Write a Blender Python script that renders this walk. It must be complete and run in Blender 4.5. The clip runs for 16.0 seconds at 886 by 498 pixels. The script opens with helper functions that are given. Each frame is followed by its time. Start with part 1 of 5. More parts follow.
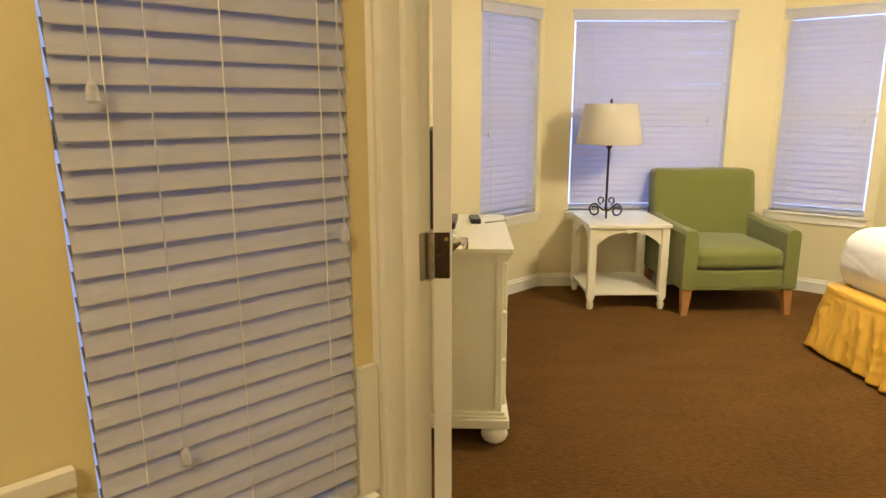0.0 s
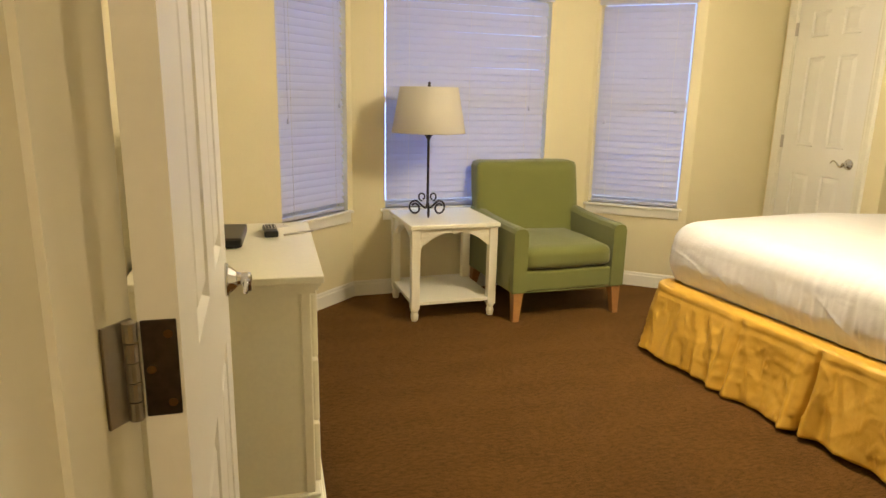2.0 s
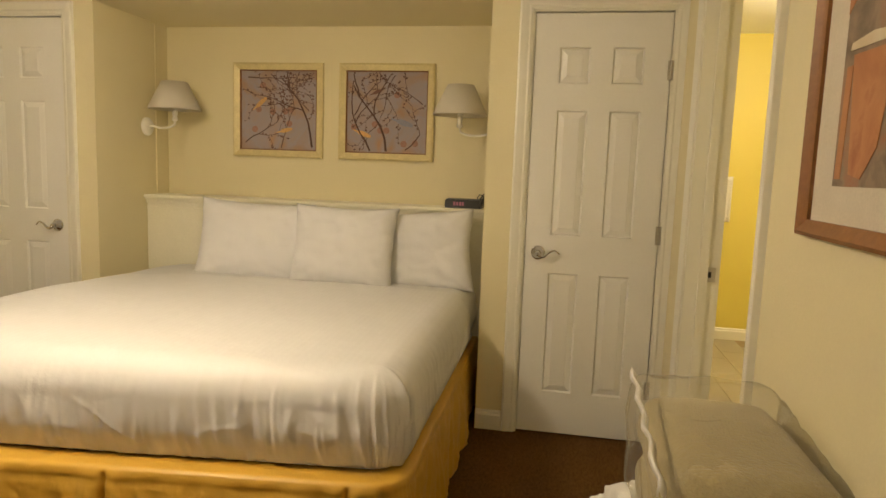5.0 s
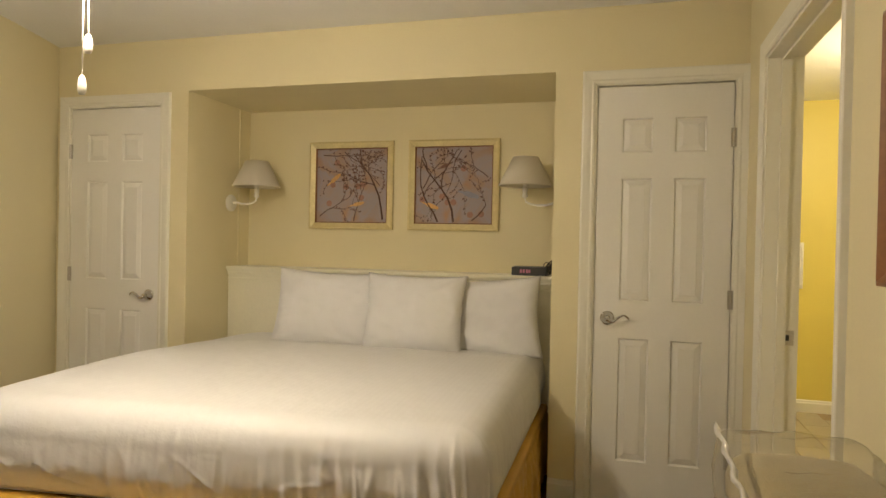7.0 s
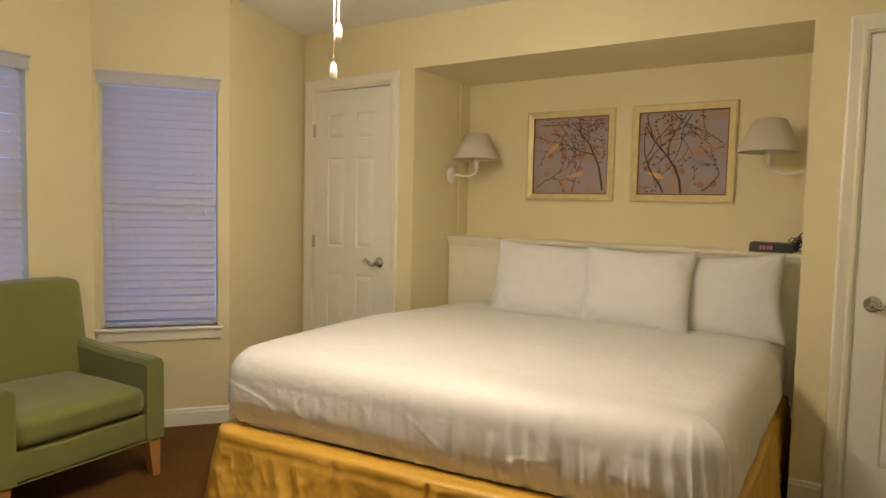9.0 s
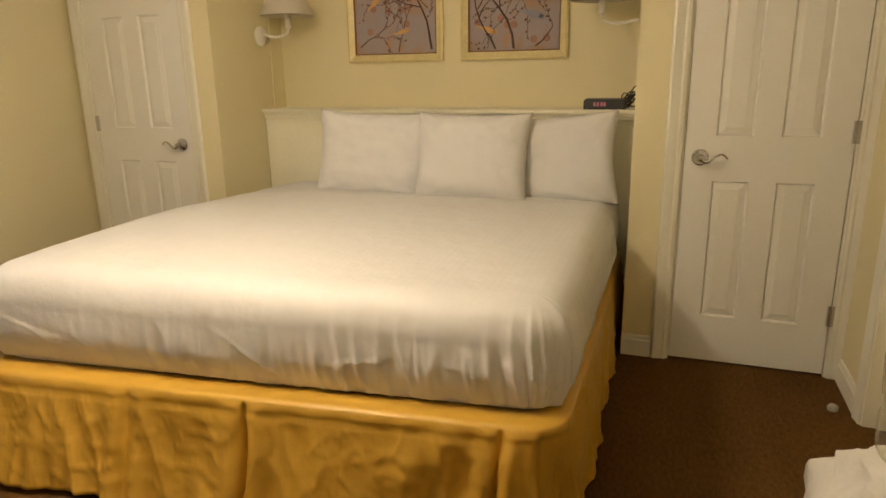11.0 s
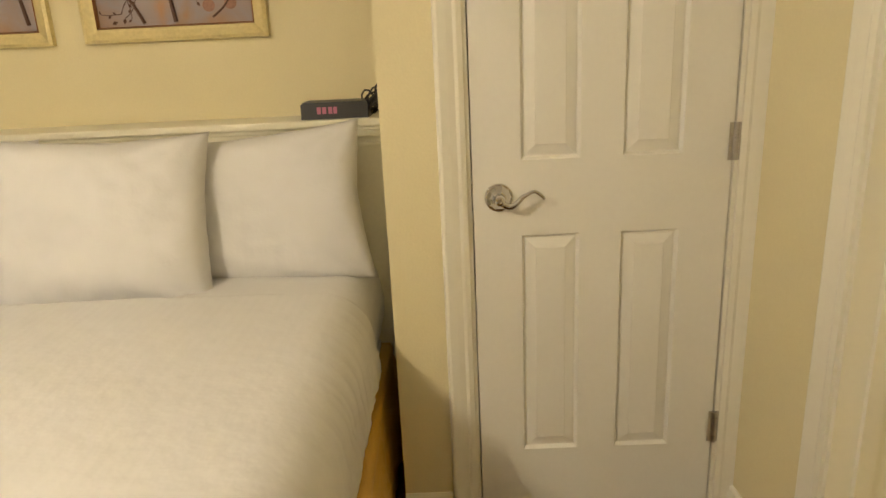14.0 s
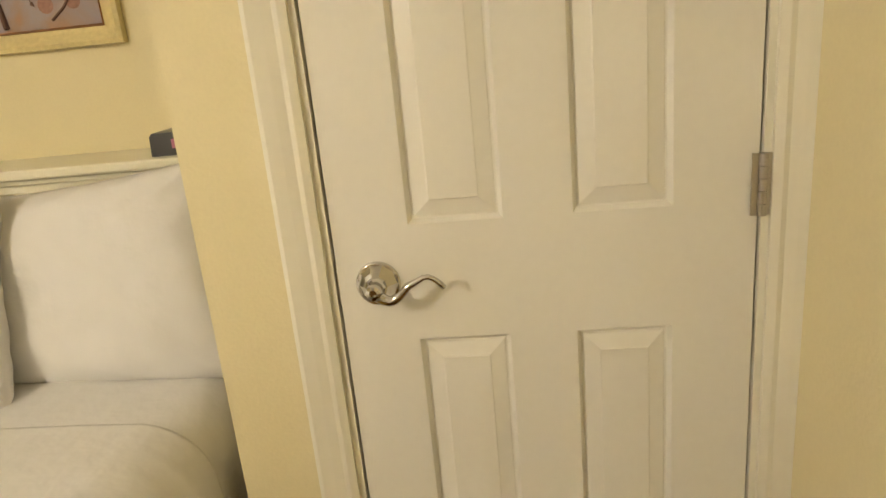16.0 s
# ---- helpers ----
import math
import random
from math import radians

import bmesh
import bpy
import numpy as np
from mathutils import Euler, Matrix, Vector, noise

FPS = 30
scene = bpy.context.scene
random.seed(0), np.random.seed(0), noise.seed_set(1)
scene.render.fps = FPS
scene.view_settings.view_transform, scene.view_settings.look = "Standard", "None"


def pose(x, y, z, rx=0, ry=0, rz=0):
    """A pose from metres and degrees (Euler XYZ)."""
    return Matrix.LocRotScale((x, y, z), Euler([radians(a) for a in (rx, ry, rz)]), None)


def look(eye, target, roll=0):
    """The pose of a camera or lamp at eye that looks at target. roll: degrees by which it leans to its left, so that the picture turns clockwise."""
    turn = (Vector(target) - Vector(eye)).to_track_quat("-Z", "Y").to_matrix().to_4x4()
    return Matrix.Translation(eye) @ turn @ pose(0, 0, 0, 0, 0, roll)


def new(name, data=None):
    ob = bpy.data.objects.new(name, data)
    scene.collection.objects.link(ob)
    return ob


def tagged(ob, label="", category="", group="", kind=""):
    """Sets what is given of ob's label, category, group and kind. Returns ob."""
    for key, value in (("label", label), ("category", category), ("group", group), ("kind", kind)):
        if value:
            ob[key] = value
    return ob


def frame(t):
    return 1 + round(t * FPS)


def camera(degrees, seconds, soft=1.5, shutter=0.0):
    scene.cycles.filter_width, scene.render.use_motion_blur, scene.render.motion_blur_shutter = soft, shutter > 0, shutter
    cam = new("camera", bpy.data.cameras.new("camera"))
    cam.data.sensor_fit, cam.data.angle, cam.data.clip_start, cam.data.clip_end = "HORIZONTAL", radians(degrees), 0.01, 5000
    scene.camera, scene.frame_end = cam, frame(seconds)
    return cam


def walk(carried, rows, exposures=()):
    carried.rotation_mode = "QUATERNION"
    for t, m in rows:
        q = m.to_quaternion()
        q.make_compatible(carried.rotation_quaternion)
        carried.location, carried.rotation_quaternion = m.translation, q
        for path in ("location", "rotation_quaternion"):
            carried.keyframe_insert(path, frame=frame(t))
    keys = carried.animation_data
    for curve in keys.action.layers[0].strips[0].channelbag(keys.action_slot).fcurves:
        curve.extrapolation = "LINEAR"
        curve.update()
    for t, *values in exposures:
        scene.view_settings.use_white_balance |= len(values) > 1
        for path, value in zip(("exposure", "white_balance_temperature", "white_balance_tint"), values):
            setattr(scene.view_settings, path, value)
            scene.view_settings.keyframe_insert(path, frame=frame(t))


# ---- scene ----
cam = camera(68.6, 16.0)
PATH = [
    (0, (0.32, 0.27, 1.328), (0.25, 2.222, 0.897), -0.1),
    (0.5, (0.316, 0.416, 1.307), (0.328, 2.359, 0.833), 0.8),
    (1, (0.342, 0.614, 1.293), (0.302, 2.562, 0.84), 0.4),
    (1.5, (0.384, 0.756, 1.294), (0.423, 2.705, 0.847), 1.4),
    (2, (0.378, 0.915, 1.285), (0.875, 2.798, 0.829), 1.2),
    (2.5, (0.395, 1.08, 1.275), (1.338, 2.793, 0.854), 1.6),
    (3, (0.498, 1.198, 1.247), (1.725, 2.7, 0.758), 0.3),
    (3.5, (0.67, 1.266, 1.259), (2.165, 2.518, 0.813), 1.0),
    (4, (0.704, 1.392, 1.258), (2.467, 2.219, 0.802), 1.7),
    (4.2, (0.789, 1.501, 1.264), (2.636, 2.113, 0.8), 2.2),
    (6.3, (0.644, 1.487, 1.327), (2.618, 1.795, 1.246), -0.4),
    (6.5, (0.673, 1.505, 1.322), (2.637, 1.882, 1.269), 0.4),
    (7, (0.638, 1.535, 1.264), (2.565, 2.071, 1.247), 1.2),
    (7.5, (0.635, 1.584, 1.285), (2.454, 2.416, 1.264), 0.8),
    (8, (0.634, 1.611, 1.296), (2.336, 2.662, 1.262), 0.3),
    (8.2, (0.637, 1.611, 1.298), (2.294, 2.731, 1.257), 0.8),
    (10.3, (0.672, 1.654, 1.226), (2.446, 2.486, 0.828), 0.7),
    (10.5, (0.752, 1.653, 1.217), (2.553, 2.407, 0.783), 0.7),
    (11, (1.0, 1.694, 1.259), (2.817, 2.354, 0.746), -0.9),
    (11.5, (1.195, 1.741, 1.24), (3.078, 2.125, 0.684), 0.6),
    (12, (1.445, 1.844, 1.274), (3.372, 1.901, 0.741), -2.4),
    (12.5, (1.626, 1.853, 1.273), (3.539, 1.663, 0.719), 0.3),
    (13, (1.885, 1.744, 1.247), (3.795, 1.701, 0.657), -0.1),
    (13.5, (2.113, 1.728, 1.21), (4.014, 1.736, 0.588), -0.1),
    (14, (2.383, 1.726, 1.233), (4.306, 1.751, 0.685), -2.7),
    (14.5, (2.532, 1.737, 1.23), (4.459, 1.571, 0.721), -2.4),
    (15, (2.681, 1.611, 1.21), (4.62, 1.688, 0.726), -3.1),
    (15.5, (2.824, 1.485, 1.228), (4.739, 1.616, 0.666), -4.4),
    (16, (2.996, 1.411, 1.235), (4.907, 1.6, 0.676), -5.5),
]
EXPOSURE = [(0, 1.02, 7100, 10), (1.5, 0.95, 7150, 10), (2.4, 0.60, 7200, 10), (3.5, 0.24, 7400, 13), (4.2, 0.20, 7500, 14), (6.4, 0.10, 6850, 13),
            (8.2, 0.04, 6650, 13), (10.3, 0.14, 7400, 16), (12.5, 0.08, 7150, 14), (13.4, 0.16, 7100, 14), (14.0, 0.52, 6900, 12), (16, 0.70, 6750, 11)]
walk(cam, [(t, look(eye, target, roll)) for t, eye, target, roll in PATH], EXPOSURE)

# ---- world, lamps, exposure ----
world = bpy.data.worlds.new("world")
scene.world = world
world.use_nodes = True
wn = world.node_tree.nodes
sky = wn.new("ShaderNodeTexSky")
sky.sky_type, sky.sun_disc = "NISHITA", False
sky.sun_elevation, sky.sun_rotation = radians(12), radians(200)
wn["Background"].inputs["Strength"].default_value = 0.12
world.node_tree.links.new(sky.outputs["Color"], wn["Background"].inputs["Color"])


def lamp(name, place, power, colour, radius):
    data = bpy.data.lights.new(name, "POINT")
    data.energy, data.color, data.shadow_soft_size = power, colour, radius
    ob = new(name, data)
    ob.location = place
    return ob


WARM = (1.0, 0.85, 0.62)
lamp("fan_lamp", (2.168, 3.044, 1.942), 35, WARM, 0.10)
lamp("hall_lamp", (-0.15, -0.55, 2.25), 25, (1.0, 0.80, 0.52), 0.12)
lamp("bath_lamp", (4.6, -0.1, 2.2), 55, (1.0, 0.86, 0.60), 0.15)

# ---- materials ----
def rgb(c):
    return (*c, 1.0)


def material(name, colour, rough=0.5, metal=0.0, vary=0.06, scale=6.0, grain=120.0, bump=0.15, depth=0.002, spec=0.5,
             sheen=0.0, trans=0.0, per_object=0.0, coat=0.0):
    """A painted, woven or cast surface: colour with stains at one scale and grain at another, and fine relief."""
    m = bpy.data.materials.new(name)
    m.use_nodes = True
    n, l = m.node_tree.nodes, m.node_tree.links
    b = n["Principled BSDF"]
    co = n.new("ShaderNodeTexCoord")
    big = n.new("ShaderNodeTexNoise")
    big.inputs["Scale"].default_value, big.inputs["Detail"].default_value = scale, 4
    fine = n.new("ShaderNodeTexNoise")
    fine.inputs["Scale"].default_value, fine.inputs["Detail"].default_value = grain, 3
    l.new(co.outputs["Object"], big.inputs["Vector"])
    l.new(co.outputs["Object"], fine.inputs["Vector"])
    add = n.new("ShaderNodeMath")
    add.operation = "ADD"
    l.new(big.outputs["Fac"], add.inputs[0])
    l.new(fine.outputs["Fac"], add.inputs[1])
    ramp = n.new("ShaderNodeMapRange")
    ramp.inputs["From Min"].default_value, ramp.inputs["From Max"].default_value = 0.6, 1.4
    ramp.inputs["To Min"].default_value, ramp.inputs["To Max"].default_value = 1 - vary, 1 + vary
    l.new(add.outputs[0], ramp.inputs["Value"])
    mul = n.new("ShaderNodeVectorMath")
    mul.operation = "SCALE"
    mul.inputs[0].default_value = colour
    l.new(ramp.outputs[0], mul.inputs["Scale"])
    out = mul.outputs["Vector"]
    if per_object:
        info = n.new("ShaderNodeObjectInfo")
        r2 = n.new("ShaderNodeMapRange")
        r2.inputs["To Min"].default_value, r2.inputs["To Max"].default_value = 1 - per_object, 1 + per_object
        l.new(info.outputs["Random"], r2.inputs["Value"])
        m2 = n.new("ShaderNodeVectorMath")
        m2.operation = "SCALE"
        l.new(out, m2.inputs[0])
        l.new(r2.outputs[0], m2.inputs["Scale"])
        out = m2.outputs["Vector"]
    l.new(out, b.inputs["Base Color"])
    b.inputs["Roughness"].default_value, b.inputs["Metallic"].default_value = rough, metal
    b.inputs["Specular IOR Level"].default_value = spec
    b.inputs["Sheen Weight"].default_value = sheen
    b.inputs["Transmission Weight"].default_value = trans
    b.inputs["Coat Weight"].default_value = coat
    if bump:
        bp = n.new("ShaderNodeBump")
        bp.inputs["Strength"].default_value, bp.inputs["Distance"].default_value = bump, depth
        l.new(fine.outputs["Fac"], bp.inputs["Height"])
        l.new(bp.outputs["Normal"], b.inputs["Normal"])
    return m


def translucent(m, colour, amount):
    """Lets part of the light through a thin sheet."""
    n, l = m.node_tree.nodes, m.node_tree.links
    tr = n.new("ShaderNodeBsdfTranslucent")
    tr.inputs["Color"].default_value = rgb(colour)
    mix = n.new("ShaderNodeMixShader")
    mix.inputs["Fac"].default_value = amount
    l.new(n["Principled BSDF"].outputs[0], mix.inputs[1])
    l.new(tr.outputs[0], mix.inputs[2])
    l.new(mix.outputs[0], n["Material Output"].inputs["Surface"])
    return m


def glowing(name, colour, strength):
    m = material(name, colour, bump=0)
    b = m.node_tree.nodes["Principled BSDF"]
    b.inputs["Emission Color"].default_value, b.inputs["Emission Strength"].default_value = rgb(colour), strength
    return m


def film(name):
    """Thin clear vinyl: mostly see-through, with a wet-looking gloss."""
    m = bpy.data.materials.new(name)
    m.use_nodes = True
    n, l = m.node_tree.nodes, m.node_tree.links
    n.remove(n["Principled BSDF"])
    tr, gl, fr, mix = n.new("ShaderNodeBsdfTransparent"), n.new("ShaderNodeBsdfGlossy"), n.new("ShaderNodeFresnel"), n.new("ShaderNodeMixShader")
    tr.inputs["Color"].default_value = (0.95, 0.94, 0.90, 1)
    gl.inputs["Roughness"].default_value = 0.14
    fr.inputs["IOR"].default_value = 1.14
    no, bp = n.new("ShaderNodeTexNoise"), n.new("ShaderNodeBump")
    no.inputs["Scale"].default_value = 14
    bp.inputs["Strength"].default_value, bp.inputs["Distance"].default_value = 0.25, 0.01
    l.new(no.outputs["Fac"], bp.inputs["Height"])
    for k in (gl, fr):
        l.new(bp.outputs["Normal"], k.inputs["Normal"])
    thin = n.new("ShaderNodeMath")
    thin.operation = "MULTIPLY"
    thin.inputs[1].default_value = 0.5
    l.new(fr.outputs[0], thin.inputs[0])
    l.new(thin.outputs[0], mix.inputs["Fac"])
    milk, veil = n.new("ShaderNodeMixShader"), n.new("ShaderNodeBsdfDiffuse")
    milk.inputs["Fac"].default_value = 0.10
    veil.inputs["Color"].default_value = (0.75, 0.73, 0.68, 1)
    l.new(tr.outputs[0], milk.inputs[1])
    l.new(veil.outputs[0], milk.inputs[2])
    l.new(milk.outputs[0], mix.inputs[1])
    l.new(gl.outputs[0], mix.inputs[2])
    l.new(mix.outputs[0], n["Material Output"].inputs["Surface"])
    return m


def glass(name, rough=0.0, tint=(1, 1, 1)):
    m = bpy.data.materials.new(name)
    m.use_nodes = True
    b = m.node_tree.nodes["Principled BSDF"]
    b.inputs["Base Color"].default_value = rgb(tint)
    b.inputs["Transmission Weight"].default_value, b.inputs["Roughness"].default_value, b.inputs["IOR"].default_value = 1, rough, 1.45
    return m


PAINT_WALL = material("wall_paint", (0.74, 0.665, 0.43), 0.62, vary=0.03, scale=1.5, grain=160, bump=0.25, depth=0.002)
PAINT_BATH = material("bath_paint", (0.704, 0.589, 0.133), 0.5, vary=0.03, scale=1.5, grain=160, bump=0.25, depth=0.002)
PAINT_HALL = material("hall_paint", (0.70, 0.60, 0.33), 0.6, vary=0.03, scale=1.5, grain=160, bump=0.25, depth=0.002)
PAINT_CEIL = material("ceiling_paint", (0.82, 0.82, 0.80), 0.8, vary=0.03, scale=2, grain=90, bump=0.5, depth=0.004)
TRIM = material("trim_paint", (0.80, 0.78, 0.68), 0.35, vary=0.02, scale=3, grain=60, bump=0.05)
DOORWHITE = material("door_paint", (0.80, 0.79, 0.74), 0.32, vary=0.02, scale=3, grain=70, bump=0.08)
FURN = material("furniture_paint", (0.80, 0.77, 0.62), 0.38, vary=0.04, scale=5, grain=80, bump=0.08)
def carpet():
    """Short looped pile: dark and light tufts, streaked along the weave, with worn patches."""
    m = material("carpet_pile", (0.1, 0.05, 0.02), 0.95, vary=0.1, scale=3, grain=320, bump=1.0, depth=0.012, spec=0.1)
    n, l = m.node_tree.nodes, m.node_tree.links
    co, mp = n.new("ShaderNodeTexCoord"), n.new("ShaderNodeMapping")
    mp.inputs["Scale"].default_value = (1.0, 2.6, 1.0)
    l.new(co.outputs["Object"], mp.inputs["Vector"])
    t1, t2, t3 = n.new("ShaderNodeTexNoise"), n.new("ShaderNodeTexNoise"), n.new("ShaderNodeTexNoise")
    for t, sc, d in ((t1, 34, 5), (t2, 130, 3), (t3, 2.2, 3)):
        t.inputs["Scale"].default_value, t.inputs["Detail"].default_value = sc, d
        l.new(mp.outputs[0], t.inputs["Vector"])
    a, b = n.new("ShaderNodeMath"), n.new("ShaderNodeMath")
    a.operation, b.operation = "ADD", "MULTIPLY_ADD"
    l.new(t1.outputs["Fac"], a.inputs[0]), l.new(t2.outputs["Fac"], a.inputs[1])
    l.new(a.outputs[0], b.inputs[2]), l.new(t3.outputs["Fac"], b.inputs[0])
    b.inputs[1].default_value = 0.4
    r = n.new("ShaderNodeMapRange")
    r.inputs["From Min"].default_value, r.inputs["From Max"].default_value = 0.90, 1.50
    l.new(b.outputs[0], r.inputs["Value"])
    c = n.new("ShaderNodeValToRGB")
    c.color_ramp.elements[0].color, c.color_ramp.elements[1].color = (0.058, 0.026, 0.008, 1), (0.190, 0.092, 0.027, 1)
    l.new(r.outputs[0], c.inputs["Fac"])
    l.new(c.outputs["Color"], n["Principled BSDF"].inputs["Base Color"])
    n["Principled BSDF"].inputs["Sheen Weight"].default_value = 0.18
    n["Principled BSDF"].inputs["Sheen Roughness"].default_value = 0.5
    n["Principled BSDF"].inputs["Sheen Tint"].default_value = (0.80, 0.40, 0.10, 1)
    return m


CARPET = carpet()
TILE = material("floor_tile_glaze", (0.40, 0.355, 0.265), 0.35, vary=0.10, scale=7, grain=60, bump=0.1, per_object=0.05)
GROUT = material("grout", (0.36, 0.28, 0.18), 0.9, vary=0.1)
ACRYLIC = material("tub_acrylic", (0.88, 0.87, 0.80), 0.12, vary=0.01, bump=0, coat=0.4)
CHROME = material("chrome", (0.60, 0.59, 0.57), 0.07, 1.0, vary=0.02, bump=0)
STEEL = material("brushed_steel", (0.50, 0.47, 0.42), 0.35, 1.0, vary=0.06, bump=0.05)
# Bronze hinge leaf, near black: its dark reflection is put into the colour.
BRONZE = material("bronze_dark_reflection", (0.10, 0.08, 0.06), 0.34, 0.9, vary=0.25, scale=25, bump=0.1)
IRON = material("wrought_iron", (0.035, 0.028, 0.024), 0.45, 0.4, vary=0.2, bump=0.3)
DARK = material("black_plastic", (0.012, 0.012, 0.013), 0.35, vary=0.1, bump=0.1)
SCREEN = material("screen_glass", (0.006, 0.006, 0.008), 0.06, vary=0.02, bump=0)
GREEN = material("green_upholstery", (0.172, 0.183, 0.050), 0.8, vary=0.10, scale=4, grain=420, bump=0.5, depth=0.002, sheen=0.3, spec=0.25)
LEG = material("oiled_beech", (0.42, 0.20, 0.07), 0.42, vary=0.14, scale=12, grain=60, bump=0.1)
LINEN = material("white_bed_linen", (0.70, 0.695, 0.69), 0.75, vary=0.03, scale=3, grain=16, bump=0.35, depth=0.012, spec=0.25)
GOLD = material("gold_satin", (0.60, 0.35, 0.05), 0.43, vary=0.09, scale=7, grain=300, bump=0.12, depth=0.002, spec=0.5)
SHADE = translucent(material("linen_lampshade", (0.70, 0.67, 0.58), 0.85, vary=0.03, grain=350, bump=0.3), (0.85, 0.75, 0.55), 0.3)
SLAT = translucent(material("blind_slat", (0.72, 0.70, 0.64), 0.45, vary=0.02, scale=4, grain=60, bump=0.05), (0.58, 0.68, 1.0), 0.36)
GILT = material("gilt_frame", (0.68, 0.58, 0.30), 0.42, 0.15, vary=0.12, scale=20, grain=90, bump=0.3)
OAKFRAME = material("stained_wood_frame", (0.26, 0.105, 0.03), 0.4, vary=0.2, scale=14, grain=70, bump=0.15)
MATBOARD = material("mat_board", (0.62, 0.56, 0.46), 0.85, vary=0.08, scale=9, grain=150)
PLASTIC = film("clear_plastic_film")
PANE = glass("window_glass")
MIRROR = material("mirror_silver", (0.90, 0.90, 0.88), 0.01, 1.0, vary=0.0, bump=0)
BLANKET = material("tan_blanket", (0.40, 0.33, 0.17), 0.95, vary=0.2, scale=10, grain=160, bump=0.8, depth=0.006, sheen=0.4)
BAGFILM = material("white_plastic_bag", (0.74, 0.72, 0.68), 0.3, vary=0.05, grain=20, bump=0.6, depth=0.02)
TOWEL = material("terry_towel", (0.82, 0.80, 0.75), 0.95, vary=0.05, grain=350, bump=0.9, depth=0.006)

# ---- mesh helpers ----
def bm_box(bm, x0, x1, y0, y1, z0, z1, m=None):
    made = bmesh.ops.create_cube(bm, size=1.0)["verts"]
    for v in made:
        v.co = Vector(((x0 + x1) / 2 + v.co.x * (x1 - x0), (y0 + y1) / 2 + v.co.y * (y1 - y0), (z0 + z1) / 2 + v.co.z * (z1 - z0)))
        if m is not None:
            v.co = m @ v.co
    return made


def bm_cyl(bm, a, b, r, r2=None, seg=16):
    """A round rod, or a cone, from a to b."""
    a, b = Vector(a), Vector(b)
    d = b - a
    q = d.to_track_quat("Z", "Y").to_matrix().to_4x4()
    bmesh.ops.create_cone(bm, cap_ends=True, segments=seg, radius1=r, radius2=r if r2 is None else r2, depth=d.length,
                          matrix=Matrix.Translation((a + b) / 2) @ q)


def bm_lathe(bm, profile, centre=(0, 0, 0), seg=24):
    """A turned shape from (radius, height) pairs."""
    cx, cy, cz = centre
    rings = []
    for r, z in profile:
        rings.append([bm.verts.new((cx + max(r, 1e-4) * math.cos(2 * math.pi * i / seg), cy + max(r, 1e-4) * math.sin(2 * math.pi * i / seg), cz + z)) for i in range(seg)])
    for lo, hi in zip(rings, rings[1:]):
        for i in range(seg):
            bm.faces.new((lo[i], lo[(i + 1) % seg], hi[(i + 1) % seg], hi[i]))
    bm.faces.new(list(reversed(rings[0])))
    bm.faces.new(rings[-1])


def bm_tube(bm, pts, r, seg=8):
    """A bent rod through the points."""
    pts = [Vector(p) for p in pts]
    rings = []
    side = Vector((0.123, 0.456, 0.9)).normalized()
    for i, p in enumerate(pts):
        d = (pts[min(i + 1, len(pts) - 1)] - pts[max(i - 1, 0)]).normalized()
        u = d.cross(side)
        if u.length < 0.05:
            u = d.cross(Vector((1, 0, 0)))
        u.normalize()
        w = d.cross(u)
        rr = r[i] if isinstance(r, (list, tuple)) else r
        rings.append([bm.verts.new(p + rr * (math.cos(2 * math.pi * k / seg) * u + math.sin(2 * math.pi * k / seg) * w)) for k in range(seg)])
    for lo, hi in zip(rings, rings[1:]):
        for k in range(seg):
            bm.faces.new((lo[k], lo[(k + 1) % seg], hi[(k + 1) % seg], hi[k]))
    bm.faces.new(list(reversed(rings[0])))
    bm.faces.new(rings[-1])


def bm_extrude(bm, outline, depth, m=None):
    """A flat outline in x, z with thickness along y."""
    front = [bm.verts.new((x, 0, z)) for x, z in outline]
    back = [bm.verts.new((x, depth, z)) for x, z in outline]
    n = len(outline)
    bm.faces.new(front)
    bm.faces.new(list(reversed(back)))
    for i in range(n):
        bm.faces.new((front[i], back[i], back[(i + 1) % n], front[(i + 1) % n]))
    if m is not None:
        for v in front + back:
            v.co = m @ v.co


def soften(bm, width=0.004, segments=2):
    edges = [e for e in bm.edges if len(e.link_faces) == 2 and e.calc_face_angle(0) > 0.6]
    bmesh.ops.bevel(bm, geom=edges, offset=width, segments=segments, affect="EDGES", profile=0.6, clamp_overlap=True)


def finish(name, bm, mat, smooth=False):
    bmesh.ops.recalc_face_normals(bm, faces=bm.faces)
    me = bpy.data.meshes.new(name)
    bm.to_mesh(me)
    bm.free()
    me.materials.append(mat)
    for p in me.polygons:
        p.use_smooth = smooth
    return me


def part(name, bm, mat, parent=None, label="", smooth=False):
    ob = new(name, finish(name, bm, mat, smooth))
    ob.parent = parent
    return tagged(ob, label) if label else ob


def thing(name, label, category, m=None, group="", kind=""):
    ob = new(name)
    ob.empty_display_size = 0.1
    if m is not None:
        ob.matrix_world = m
    return tagged(ob, label, category, group, kind)


def box_part(name, dims, mat, parent=None, label="", bevel=0.003, m=None):
    bm = bmesh.new()
    bm_box(bm, *dims, m)
    if bevel:
        soften(bm, bevel)
    return part(name, bm, mat, parent, label)


# ---- the shell ----
CEIL = 2.44
X_EAST, X_BACK, Y_SOUTH = 3.92, 4.58, 0.99
ALC_R, ALC_L, SOFFIT = 1.88, 4.02, 2.132
T = 0.13


